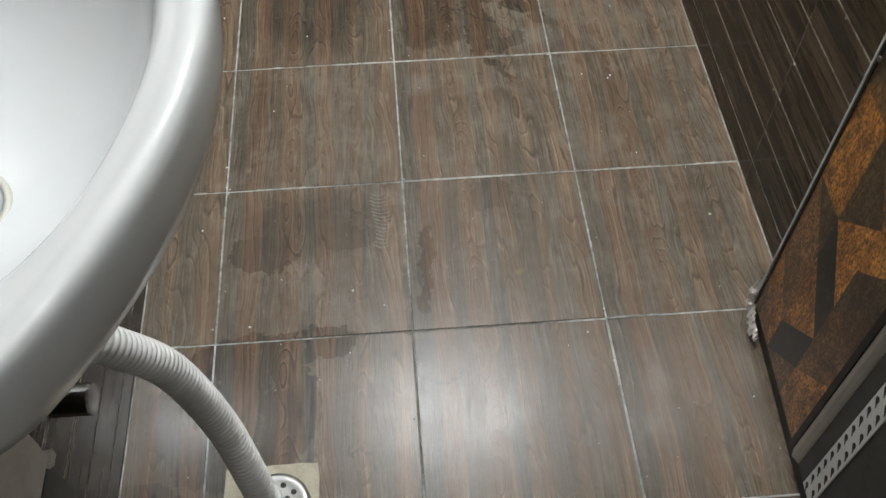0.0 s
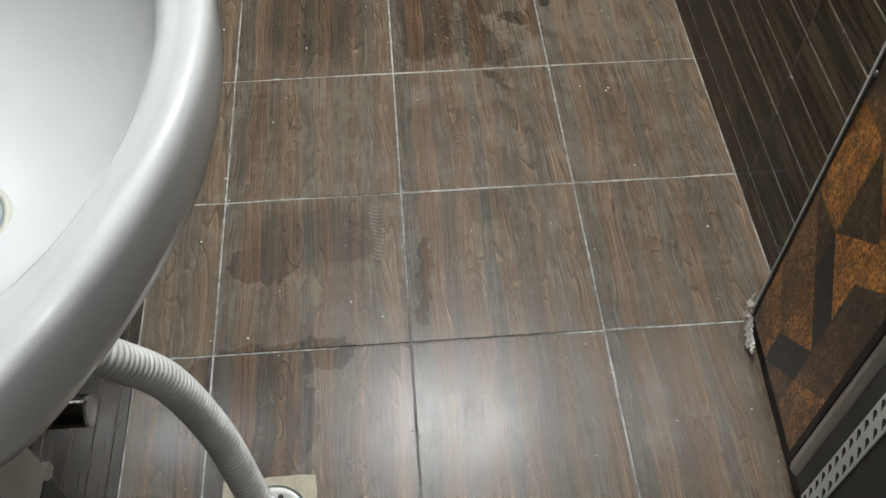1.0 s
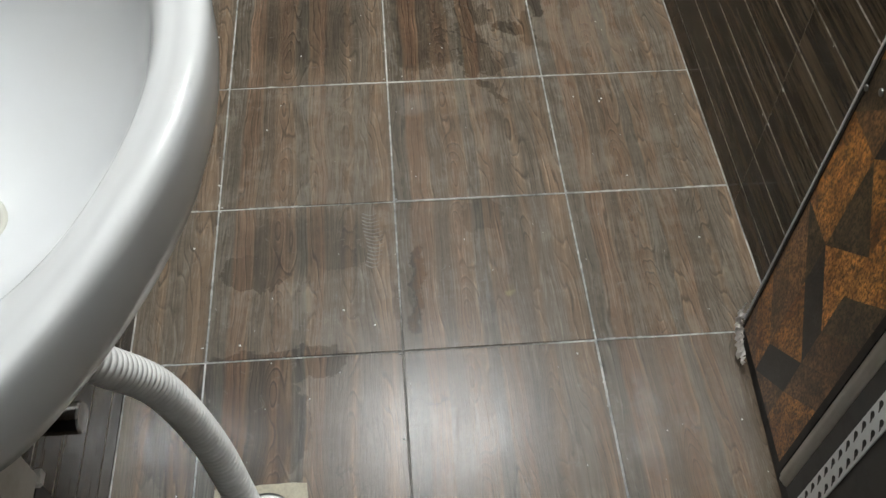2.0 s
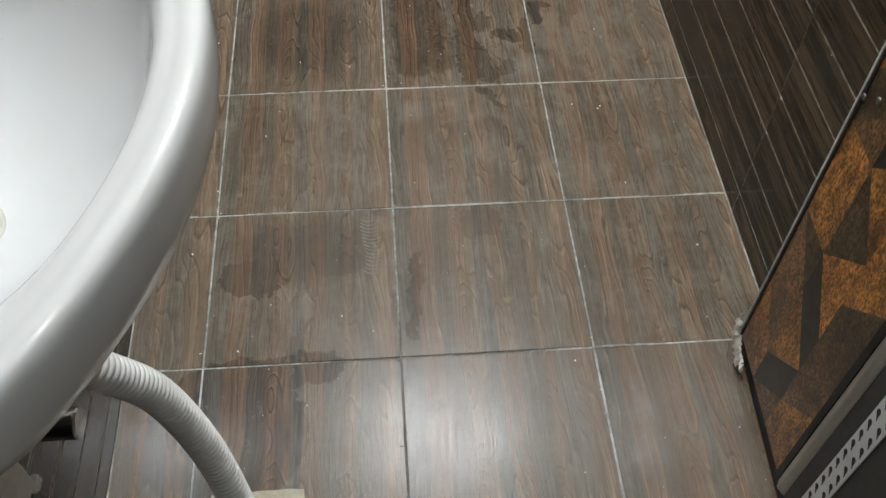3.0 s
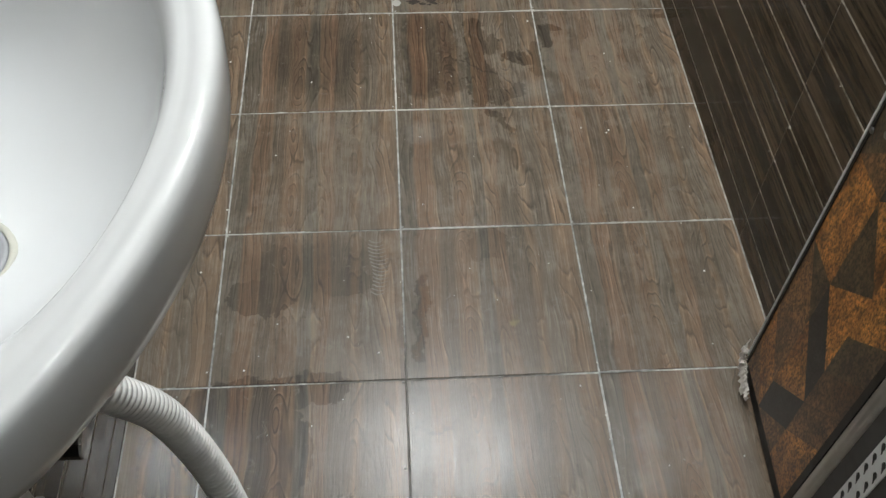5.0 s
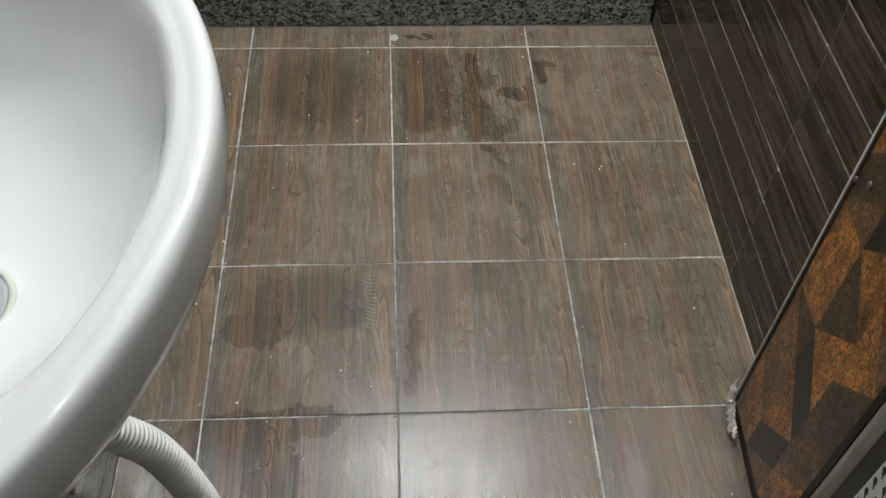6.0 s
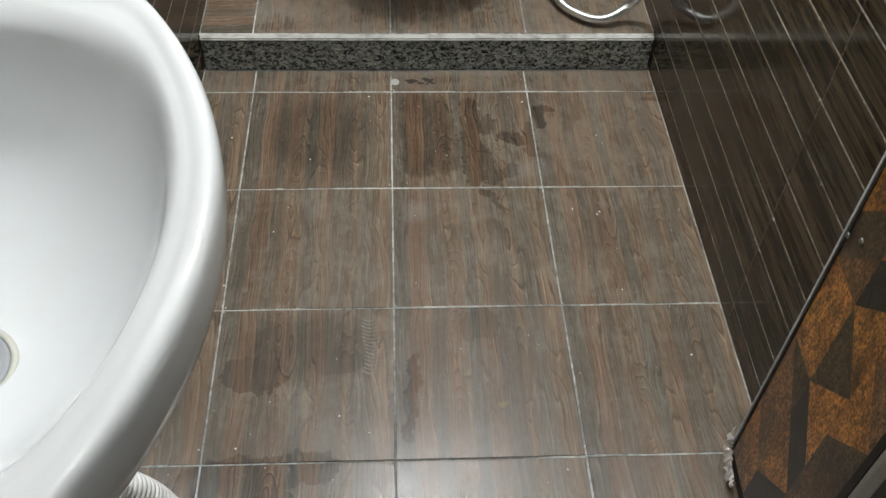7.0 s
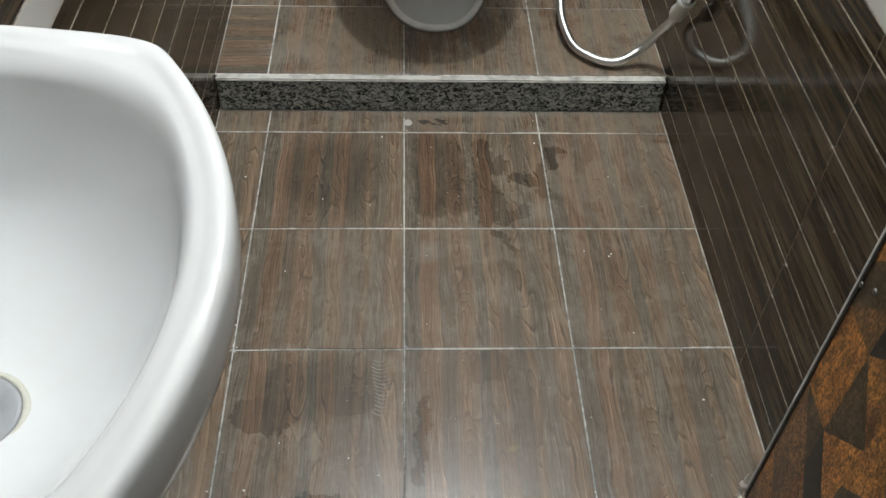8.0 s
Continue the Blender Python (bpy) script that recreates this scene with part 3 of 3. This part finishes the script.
# ---- waste hose and floor drain ----
def waste_hose():
    r, pitch = 0.0218, 0.0074

    def rib(d):
        k = 0.5 + 0.5 * math.cos(2 * math.pi * d / pitch)
        return r - 0.0042 * min(1.0, 0.35 + 2.6 * max(0.0, d - 0.10)) * (1 - k) ** 1.8
    path = [(-0.024, BY - 0.005, 0.53), (-0.034, -0.262, 0.470), (-0.036, -0.242, 0.440), (-0.008, -0.232, 0.395), (0.027, -0.216, 0.310), (0.056, -0.219, 0.180), (0.076, -0.242, 0.07), (0.084, -0.256, 0.008)]
    h = empty("waste_hose", path[-1])
    local = [Vector(p) - Vector(path[-1]) for p in path]
    part("corrugated_tube", tube(local, rib, pitch / 8, 22), HOSE, h, smooth=True)
    part("coupling", turned([(0.020, -0.03), (0.029, -0.03), (0.030, -0.026), (0.030, 0.004), (0.027, 0.008), (0.020, 0.008)], local[0], count=28), WHITE_PLASTIC, h, "white screw coupling", True)
    part("end_cuff", turned([(0.0205, -0.006), (0.0255, -0.006), (0.0255, 0.012), (0.0235, 0.014)], (0, 0, 0), count=28), HOSE, h, smooth=True)
    return tagged(h, "pale grey corrugated plastic waste hose hanging into the floor drain", "hose")


waste_hose()


def floor_drain():
    d = empty("floor_drain", (0.100, -0.262, 0.0))
    bm = boxed(-0.071, -0.068, 0.0005, 0.057, 0.058, 0.0045)
    bmesh.ops.subdivide_edges(bm, edges=bm.edges, cuts=5, use_grid_fill=True)
    for v in bm.verts:
        e = noise.noise_vector(v.co * 45) * 0.0035
        v.co.x += e.x
        v.co.y += e.y
        if v.co.z > 0.003:
            v.co.z += e.z * 0.25
    part("mortar_patch", bm, CEMENT, d, "rough beige cement patch")
    grating = part("grating", turned([(0.001, 0.0075), (0.034, 0.0075), (0.040, 0.009), (0.045, 0.0075), (0.047, 0.004)], (0, 0, 0), count=48), STEEL, d, "round steel grating", True)
    # no real openings: black discs carry the dark of the holes as colour
    for k, (rad, cnt) in enumerate(((0.029, 10), (0.017, 6))):
        for i in range(cnt):
            a = 2 * math.pi * (i + 0.5 * k) / cnt
            part("dark_hole_disc", turned([(0.0040, 0.0072), (0.0040, 0.0079)], (rad * math.cos(a), rad * math.sin(a), 0), count=12), BLACK_TRIM_SHADE, grating)
    return tagged(d, "round steel floor drain set in a beige cement patch", "floor drain")


floor_drain()


def stop_valve():
    v = empty("stop_valve", (XL, -0.262, 0.345))
    part("body", turned([(0.010, -0.004), (0.021, -0.004), (0.022, 0.002), (0.0125, 0.004), (0.0125, 0.026), (0.0165, 0.028)], (0, 0, 0), "X", 24), DULL_CHROME, v, smooth=True)
    part("knob", turned([(0.0165, 0.028), (0.0175, 0.030), (0.0175, 0.072), (0.0165, 0.0745), (0.001, 0.0748)], (0, 0, 0), "X", 32), DULL_CHROME, v, smooth=False)
    return tagged(v, "short chrome stop valve sticking out of the dark tiles", "valve")


stop_valve()


def wall_box():
    """White cover over a dark base, on the wall under the basin's near end."""
    b = empty("wall_box", (XL, -0.45, 0.48))
    part("cover", boxed(0.0005, -0.075, 0.001, 0.098, 0.066, 0.150, 0.006, 3), WHITE_PLASTIC, b, smooth=False)
    part("base", boxed(0.0005, -0.073, -0.22, 0.095, 0.064, -0.0005, 0.003, 2), DARK_PANEL, b, "dark grey lower housing")
    part("latch", boxed(0.090, 0.054, -0.006, 0.100, 0.069, 0.004, 0.002, 2), WHITE_PLASTIC, b)
    return tagged(b, "white plastic box with dark base fixed under the washbasin", "wall box")


wall_box()


# ---- door leaf ----
def door():
    """Local x runs from the free edge to the hinge along the inner face, local y into the leaf, z up."""
    d = empty("door_1", (0.8195, -0.008, 0.0))
    d.rotation_euler = (0, 0, radians(-90 - 3.0))
    W, Z0, Z1 = 0.765, 0.037, 2.05
    part("leaf", boxed(0.001, 0.0025, Z0, W, 0.030, Z1, 0.001), DARK_PANEL, d)
    part("edge_strip", boxed(-0.0015, -0.001, Z0 + 0.012, 0.0025, 0.0315, Z1, 0.0008), SILVER, d, "thin silver edge strip")
    part("edge_border", boxed(0.003, -0.0002, Z0, 0.0085, 0.0024, Z1, 0.0004), BLACK_TRIM_SHADE, d, "black border")
    # patchwork on a square lattice: each word is a piece, its rise on one side, on the other, and its colour
    rng = random.Random(7)
    step, base = 0.0765, 0.034
    columns = ((0.0085, 0.081, "10B 11O 11B 11B 01D 22O 01B 11D 11O 11B"), (0.081, 0.157, "01B 11K 20O 11K 02O 20D 02O 11K 11O 20B"), (0.157, 0.2265, "12O 11B 11B 11D 20O 02B 11O 20K 01B"))
    bm = bmesh.new()
    for x0, x1, words in columns:
        lo, hi = 0, 0
        known = words.split()
        while min(lo, hi) < 27:
            if known:
                word = known.pop(0)
            else:
                word = rng.choice(("11", "11", "11", "02" if hi <= lo else "20")) + rng.choice("OOBBDK")
            a, b = lo + int(word[0]), hi + int(word[1])
            quad = [(x0, lo), (x1, hi), (x1, b), (x0, a)]
            pts = []
            for x, k in quad:
                p = (x, min(max(base + step * k, Z0), Z1))
                if p not in pts:
                    pts.append(p)
            lo, hi = a, b
            if len(pts) > 2 and max(p[1] for p in pts) - min(p[1] for p in pts) > 0.004:
                f = bm.faces.new([bm.verts.new((x, 0.0012, z)) for x, z in pts])
                f.material_index = "OBKD".index(word[2])
    mats = [ORANGE, BROWN, BLACK, DARK_BROWN]
    ext = bmesh.ops.extrude_face_region(bm, geom=list(bm.faces))
    for g in ext["geom"]:
        if isinstance(g, bmesh.types.BMVert):
            g.co.y = 0.0026
    part("patchwork", bm, mats, d, "patchwork of amber, brown and black burl laminate")
    part("border", boxed(0.2268, 0.0006, Z0, 0.2390, 0.0026, Z1, 0.0004), BLACK_TRIM_SHADE, d)
    bm = bmesh.new()
    n = 10
    sec = [(0.2395 + 0.0245 * i / n, 0.002 - 0.0065 * math.sin(math.pi * i / n) * (0.75 if i in (3, 7) else 1.0)) for i in range(n + 1)]
    loft(bm, [[Vector((x, y, z)) for x, y in sec] + [Vector((sec[-1][0], 0.0027, z)), Vector((sec[0][0], 0.0027, z))] for z in (Z0, Z1)])
    part("moulding", bm, SILVER, d, "rounded silver-grey moulding", True)
    part("dark_band", boxed(0.2645, 0.0008, Z0, 0.2895, 0.0026, Z1, 0.0004), DARK_PANEL, d)
    band = part("dotted_band", boxed(0.2900, 0.0004, Z0, 0.3225, 0.0026, Z1, 0.0004), SILVER, d, "grey band printed with black drops")
    bm = bmesh.new()
    for j in range(29):
        for k in (0, 1):
            cx, cz = 0.2975 + 0.0165 * k, Z0 + 0.012 + 0.0245 * j + 0.01225 * k
            ring = []
            for i in range(14):
                a = 2 * math.pi * i / 14
                tail = 1.0 if math.sin(a) > -0.5 else 2.1
                ring.append((cx + 0.0038 * math.cos(a) * (1 if tail == 1.0 else 0.45) + (0.004 if tail > 1 else 0), 0.0056 * math.sin(a) * tail))
            bm.faces.new([bm.verts.new((x, 0.0002, min(max(cz + z, Z0 + 0.001), Z1))) for x, z in ring])
    part("drops", bm, BLACK_TRIM_SHADE, band, "printed black drops")
    part("screw", turned([(0.0042, 0.0), (0.0042, -0.0012), (0.0030, -0.0022)], (0.0085, 0.001, 0.53), "Y", 16), STEEL, d, "steel screw head", True)
    part("screw", turned([(0.0046, 0.0), (0.0046, -0.0012), (0.0032, -0.0022)], (0.036, 0.0012, 0.549), "Y", 16), STEEL, d, "steel screw head", True)
    # shade in the gap below the leaf, put in as a black strip
    part("gap_shade", boxed(0.004, 0.006, 0.003, W - 0.004, 0.026, Z0, 0.001), BLACK_TRIM_SHADE, d, "black strip standing for the shade under the door")
    # torn laminate at the bottom corner
    bm = bmesh.new()
    for strip in range(7):
        last = None
        start, span = rng.uniform(0.0, 0.5), rng.uniform(0.35, 0.6)
        for i in range(13):
            u = start + span * i / 12
            a = Vector((-0.006 + 0.070 * u ** 1.4 + rng.uniform(-0.003, 0.003), -0.003 - rng.uniform(0, 0.010) * (1 - 0.6 * u), Z0 - 0.004 + 0.050 * max(0.0, 1 - 1.2 * u) ** 1.3 - 0.010 * u + rng.uniform(-0.005, 0.005)))
            b = a + Vector((rng.uniform(-0.004, 0.004), -rng.uniform(0.001, 0.006), -rng.uniform(0.003, 0.011)))
            va, vb = bm.verts.new(a), bm.verts.new(b)
            if last:
                bm.faces.new((last[0], va, vb, last[1]))
            last = (va, vb)
    ext = bmesh.ops.extrude_face_region(bm, geom=list(bm.faces))
    for g in ext["geom"]:
        if isinstance(g, bmesh.types.BMVert):
            g.co.y -= 0.0007
    part("torn_film", bm, plastic_material("torn_clear_film", (0.82, 0.77, 0.72), 0.35, (0.35, 0.28, 0.24), 0.4), d, "torn pale plastic film")
    return tagged(d, "open door with amber and black patchwork laminate", "door", kind="structure")


door()


# ---- bidet spray on the wall ----
def bidet_spray():
    s = empty("bidet_spray", (XR, 1.0, STEP))

    def rel(p):
        return Vector(p) - Vector((XR, 1.0, STEP))
    path = [(0.868, 1.46, 0.50), (0.80, 1.44, 0.42), (0.70, 1.36, 0.26), (0.667, 1.215, 0.150), (0.680, 1.10, 0.112), (0.722, 1.043, 0.105), (0.775, 1.022, 0.107), (0.828, 1.038, 0.128), (0.856, 1.020, 0.185), (0.861, 0.970, 0.245), (0.852, 0.905, 0.315)]

    def rib(d):
        return 0.0098 - 0.0008 * (0.5 + 0.5 * math.cos(2 * math.pi * d / 0.005))
    part("hose", tube([rel(p) for p in path], rib, 0.00125, 14), metal_material("satin_metal_hose", (0.84, 0.84, 0.83), 0.26), s, "shiny flexible metal hose", True)
    part("ferrule", tube([rel(p) for p in ((0.857, 0.935, 0.283), (0.853, 0.905, 0.318), (0.850, 0.872, 0.358))], lambda d: 0.0155 + 0.002 * math.sin(d * 90), 0.006, 18), WHITE_PLASTIC, s, "white plastic collar", True)
    grip = part("handle", tube([rel(p) for p in ((0.850, 0.874, 0.356), (0.852, 0.850, 0.40), (0.850, 0.835, 0.46), (0.835, 0.815, 0.50))], lambda d: 0.014 + 0.02 * max(0, d - 0.12), 0.01, 18), CHROME, s, smooth=True)
    part("holder", boxed(-0.030, -0.17, 0.33, -0.001, -0.12, 0.37, 0.005, 2), WHITE_PLASTIC, s)
    part("valve", turned([(0.024, 0.0), (0.024, -0.005), (0.013, -0.007), (0.013, -0.035)], rel((XR - 0.001, 1.46, 0.50)), "X", 24), CHROME, s, smooth=True)
    return tagged(s, "bidet spray with looped shiny metal hose on the wall", "bidet spray")


bidet_spray()


# ---- ceiling light ----
def ceiling_light():
    c = empty("ceiling_light", (0, 0, H))
    part("base", turned([(0.055, 0.0), (0.055, -0.012), (0.045, -0.018), (0.03, -0.02), (0.024, -0.055), (0.02, -0.058)], (0, 0, 0), count=32), WHITE_PLASTIC, c, smooth=True)
    tagged(c, "white lamp holder with a bare bulb under the ceiling", "ceiling light", "ceiling lights")
    c.location = (LAMP[0], LAMP[1], H)
    copy_thing(c, Matrix.Translation((LAMP_NEAR[0], LAMP_NEAR[1], H)))


ceiling_light()


# ---- dirt on the floor ----
def floor_grit():
    rng = random.Random(11)
    bm = bmesh.new()
    for k in range(120):
        x, y, r = rng.uniform(XL + 0.02, XR - 0.02), rng.uniform(-0.4, 0.95), rng.choice((0.0005, 0.0006, 0.0008, 0.0010, 0.0019)) * rng.uniform(0.8, 1.2)
        if rng.random() < 0.3:
            x = rng.choice((0.0, T, 2 * T)) + rng.gauss(0, 0.006)
        made = bmesh.ops.create_icosphere(bm, subdivisions=1, radius=r)["verts"]
        for v in made:
            v.co = Vector((v.co.x * rng.uniform(0.7, 1.3) + x, v.co.y * rng.uniform(0.7, 1.3) + y, v.co.z * 0.6 + r * 0.45 + 0.0002))
    tagged(finish("floor_grit", bm, plastic_material("white_grit", (0.80, 0.78, 0.74), 0.7)), "scattered pale specks of grit on the floor", "grit", kind="stuff")


def sole_print():
    """Faint wavy treads of a shoe sole, dried on the tile."""
    bm = bmesh.new()
    rng = random.Random(5)
    for k in range(15):
        y = 0.168 + 0.0078 * k
        x0, x1 = 0.247 + 0.004 * math.sin(k * 0.4), 0.270 + 0.008 * math.sin(k * 0.25)
        n = 7
        low = []
        for i in range(n + 1):
            u = i / n
            yy = y - 0.006 * math.sin(u * math.pi * 0.9) + rng.uniform(-0.0006, 0.0006)
            wd = 0.0013 * (1 - 0.7 * u) * rng.uniform(0.7, 1.2)
            low.append((bm.verts.new((x0 + (x1 - x0) * u, yy - wd, 0.0007)), bm.verts.new((x0 + (x1 - x0) * u, yy + wd, 0.0007))))
        for a, b in zip(low, low[1:]):
            bm.faces.new((a[0], b[0], b[1], a[1]))
    tagged(finish("sole_print", bm, grout_material("dried_tread_dirt", (0.26, 0.23, 0.20), (0.14, 0.12, 0.10), 60)), "faint dried tread marks on the floor tile", "dirt", kind="stuff")


def floor_marks():
    """A paint spot and a dark smear in front of the kerb."""
    bm = bmesh.new()
    bm.faces.new([bm.verts.new((0.309 + 0.0092 * math.cos(a), 0.934 + 0.0115 * math.sin(a), 0.0011)) for a in (2 * math.pi * i / 14 for i in range(14))])
    tagged(finish("paint_spot", bm, plastic_material("dull_white_paint", (0.50, 0.50, 0.49), 0.6)), "round white paint spot on the floor tile", "paint spot", kind="stuff")
    rng = random.Random(21)
    bm = bmesh.new()
    for k in range(16):
        cx, cy, r = 0.332 + 0.06 * rng.random(), 0.934 + rng.gauss(0, 0.006), rng.uniform(0.002, 0.0055)
        lean = rng.uniform(-1, 1)
        bm.faces.new([bm.verts.new((cx + r * 1.7 * math.cos(a) + lean * r * math.sin(a), cy + r * math.sin(a) * rng.uniform(0.7, 1.2), 0.0009 + 0.00001 * k)) for a in (2 * math.pi * i / 9 for i in range(9))])
    tagged(finish("dark_smear", bm, grout_material("dark_brown_dirt", (0.06, 0.045, 0.035), (0.02, 0.016, 0.013), 80)), "dark brown smear of dirt on the floor tile", "dirt", kind="stuff")


def wall_specks():
    """Flecks of grout left on the plank tiles."""
    rng = random.Random(31)
    bm = bmesh.new()
    spots = [(0.249, 0.274, 0.0032), (0.262, 0.499, 0.0026), (0.25, 0.20, 0.0022)]
    spots += [(rng.uniform(-0.02, 0.95), 0.05 + 0.0747 * rng.randint(0, 7) + rng.gauss(0, 0.002), rng.uniform(0.0006, 0.0014)) for k in range(34)]
    for y, z, r in spots:
        for v in bmesh.ops.create_icosphere(bm, subdivisions=1, radius=r)["verts"]:
            v.co = Vector((XR - 0.0002 + v.co.x * 0.5, y + v.co.y * rng.uniform(0.8, 1.6), z + v.co.z))
    tagged(finish("wall_specks", bm, plastic_material("white_grout_fleck", (0.70, 0.68, 0.63), 0.7)), "small pale flecks of grout on the dark wall tiles", "grout flecks", kind="stuff")


def grout_smears():
    """Grout that overfilled the joints and dried in ragged edges on the tiles."""
    rng = random.Random(41)
    verts, faces = [], []
    lines = [((x, -0.6), (x, KERB_Y - 0.002)) for x in (0.0, T, 2 * T)] + [((XL + 0.002, y), (XR - 0.002, y)) for y in (-0.3, 0.0, 0.3, 0.6, 0.9)]
    for k, (a, b) in enumerate(lines):
        a, b = Vector(a), Vector(b)
        n = int((b - a).length / 0.004)
        way = (b - a).normalized()
        side = Vector((-way.y, way.x))
        last = None
        for i in range(n + 1):
            c = a + (b - a) * (i / n)
            fill = noise.noise(Vector((c.x * 9, c.y * 9, k * 3.7)))
            if fill < -0.12 or (abs(c.x - 0.36) < 0.24 and -0.25 < c.y < 0.03):
                last = None
                continue
            lean = 0.0009 * noise.noise(Vector((c.x * 60, c.y * 60, 5.0 + k)))
            half = 0.0009 + 0.0011 * noise.noise(Vector((c.x * 140, c.y * 140, 9.0 + k))) + 0.0006 * fill + rng.uniform(0, 0.0003)
            now = len(verts)
            for t in (-half, half):
                p = c + side * (lean + t)
                verts.append((p.x, p.y, 0.0010))
            if last is not None:
                faces.append((last, now, now + 1, last + 1))
            last = now
    me = bpy.data.meshes.new("grout_smears")
    me.from_pydata(verts, [], faces)
    me.materials.append(GROUT)
    tagged(new("grout_smears", me), "ragged pale grout dried along the tile joints", "grout", kind="stuff")
    bm = bmesh.new()
    for x in (0.0, T, 2 * T):
        for y in (0.0, 0.3, 0.6, 0.9):
            for k in range(rng.randint(1, 3)):
                r = rng.uniform(0.0012, 0.0030)
                cx, cy = x + rng.gauss(0, 0.005), y + rng.gauss(0, 0.004)
                for v in bmesh.ops.create_icosphere(bm, subdivisions=1, radius=r)["verts"]:
                    v.co = Vector((cx + v.co.x * rng.uniform(0.8, 1.5), cy + v.co.y, 0.0008 + v.co.z * 0.35))
    tagged(finish("grout_lumps", bm, GROUT), "small pale lumps of grout at the tile corners", "grout", kind="stuff")


grout_smears()
wall_specks()
floor_grit()
sole_print()
floor_marks()


# ---- floor and wall pieces ----
def slab_mesh(name, sx, sy, sz, chamfer, material):
    bm = boxed(0, 0, -sz, sx, sy, 0)
    top = [e for e in bm.edges if all(abs(v.co.z) < 1e-6 for v in e.verts)]
    bmesh.ops.bevel(bm, geom=top, offset=chamfer, segments=1, affect="EDGES")
    bmesh.ops.recalc_face_normals(bm, faces=bm.faces)
    me = bpy.data.meshes.new(name)
    bm.to_mesh(me)
    bm.free()
    me.materials.append(material)
    return me


def lay_tiles():
    rng = random.Random(3)
    g = 0.0015
    meshes = {}
    xs = [XL, 0.0, T, 2 * T, XR]

    def lay(x0, x1, y0, y1, z, parent, turned_round=False):
        if turned_round:
            ob = new("floor_tile", slab_mesh("floor_tile", y1 - y0 - 2 * g, x1 - x0 - 2 * g, 0.008, 0.0006, TILE))
            ob.parent, ob.location, ob.rotation_euler, ob.color = parent, (x1 - g, y0 + g, z), (0, 0, radians(90)), (1, 0, 0, 1)
            return
        key = (round(x1 - x0, 3), round(y1 - y0, 3))
        if key not in meshes:
            meshes[key] = slab_mesh("floor_tile", x1 - x0 - 2 * g, y1 - y0 - 2 * g, 0.008, 0.0006, TILE)
        ob = new("floor_tile", meshes[key])
        ob.parent = parent
        ob.location = (x0 + g, y0 + g, z + rng.uniform(-0.0003, 0.0003))
        ob.color = ((0.92 if y1 < 0.05 else 1.45 if 0.85 < y0 < 1.0 else 1.12) + (0.14 if x0 > 0.5 else 0.0) + rng.uniform(-0.12, 0.12), T - (x1 - x0) if x0 < -0.01 else 0.0, 0, 1)
        ob.rotation_euler = (rng.uniform(-0.0016, 0.0016), rng.uniform(-0.0016, 0.0016), 0)
    for x0, x1 in zip(xs, xs[1:]):
        for y0, y1 in zip((-0.97, -0.6, -0.3, 0, 0.3, 0.6, 0.9), (-0.6, -0.3, 0, 0.3, 0.6, 0.9, KERB_Y - 0.0005)):
            lay(x0, x1, y0, y1, 0.0, FLOOR)
        for y0, y1 in zip((KERB_Y + 0.018, 1.273, 1.573, 1.873), (1.273, 1.573, 1.873, YB - 0.002)):
            lay(x0, x1, y0, y1, STEP, BACK_FLOOR, x1 == 0.0 and y0 < 1.2)


def lay_planks():
    """Wall tiles with plank relief: dark boards with narrow grooves, a light border and more boards above."""
    zs = [-0.025 + 0.0747 * i for i in range(10)] + [0.685, 0.745] + [0.745 + 0.0747 * i for i in range(1, 15)]
    zs[0] = 0.001
    meshes = {}

    def plank(length, height, material, key):
        if key not in meshes:
            meshes[key] = slab_mesh("wall_plank", length, height, 0.0065, 0.0004, material)
        return meshes[key]
    for wall, turn, spans in ((RIGHT, "R", (YF, -0.643, 0.257, 1.157, YB)), (LEFT, "L", (YF, -0.30, 0.60, 1.50, YB)), (FAR, "B", (XL, 0.39, XR))):
        for a, b in zip(spans, spans[1:]):
            for z0, z1 in zip(zs, zs[1:]):
                light = abs(z0 - 0.685) < 1e-6
                g = 0.0017
                length, height = b - a - 0.001, z1 - z0 - 2 * g
                ob = new("wall_plank", plank(length, height, LIGHT_TILE if light else PLANK, (round(length, 4), round(height, 4), light)))
                ob.parent = wall
                # the slab's x runs along the wall, its y up, its z out of the wall
                if turn == "R":
                    ob.matrix_basis = Matrix.Translation((XR, b - 0.0005, z0 + g)) @ Matrix(((0, 0, -1, 0), (-1, 0, 0, 0), (0, 1, 0, 0), (0, 0, 0, 1)))
                elif turn == "L":
                    ob.matrix_basis = Matrix.Translation((XL, a + 0.0005, z0 + g)) @ Matrix(((0, 0, 1, 0), (1, 0, 0, 0), (0, 1, 0, 0), (0, 0, 0, 1)))
                else:
                    ob.matrix_basis = Matrix.Translation((a + 0.0005, YB, z0 + g)) @ Matrix(((1, 0, 0, 0), (0, 0, -1, 0), (0, 1, 0, 0), (0, 0, 0, 1)))
    top = zs[-1] + 0.001
    for wall, ob in ((LEFT, boxed(XL - 0.0003, YF, top, XL + 0.0007, YB, H - 0.001)), (RIGHT, boxed(XR - 0.0007, YF, top, XR + 0.0003, YB, H - 0.001)), (FAR, boxed(XL + 0.001, YB - 0.0007, top, XR - 0.001, YB + 0.0003, H - 0.001))):
        part("upper_facing", ob, LIGHT_TILE, wall, "light grey tiles on the upper wall")


lay_tiles()
lay_planks()
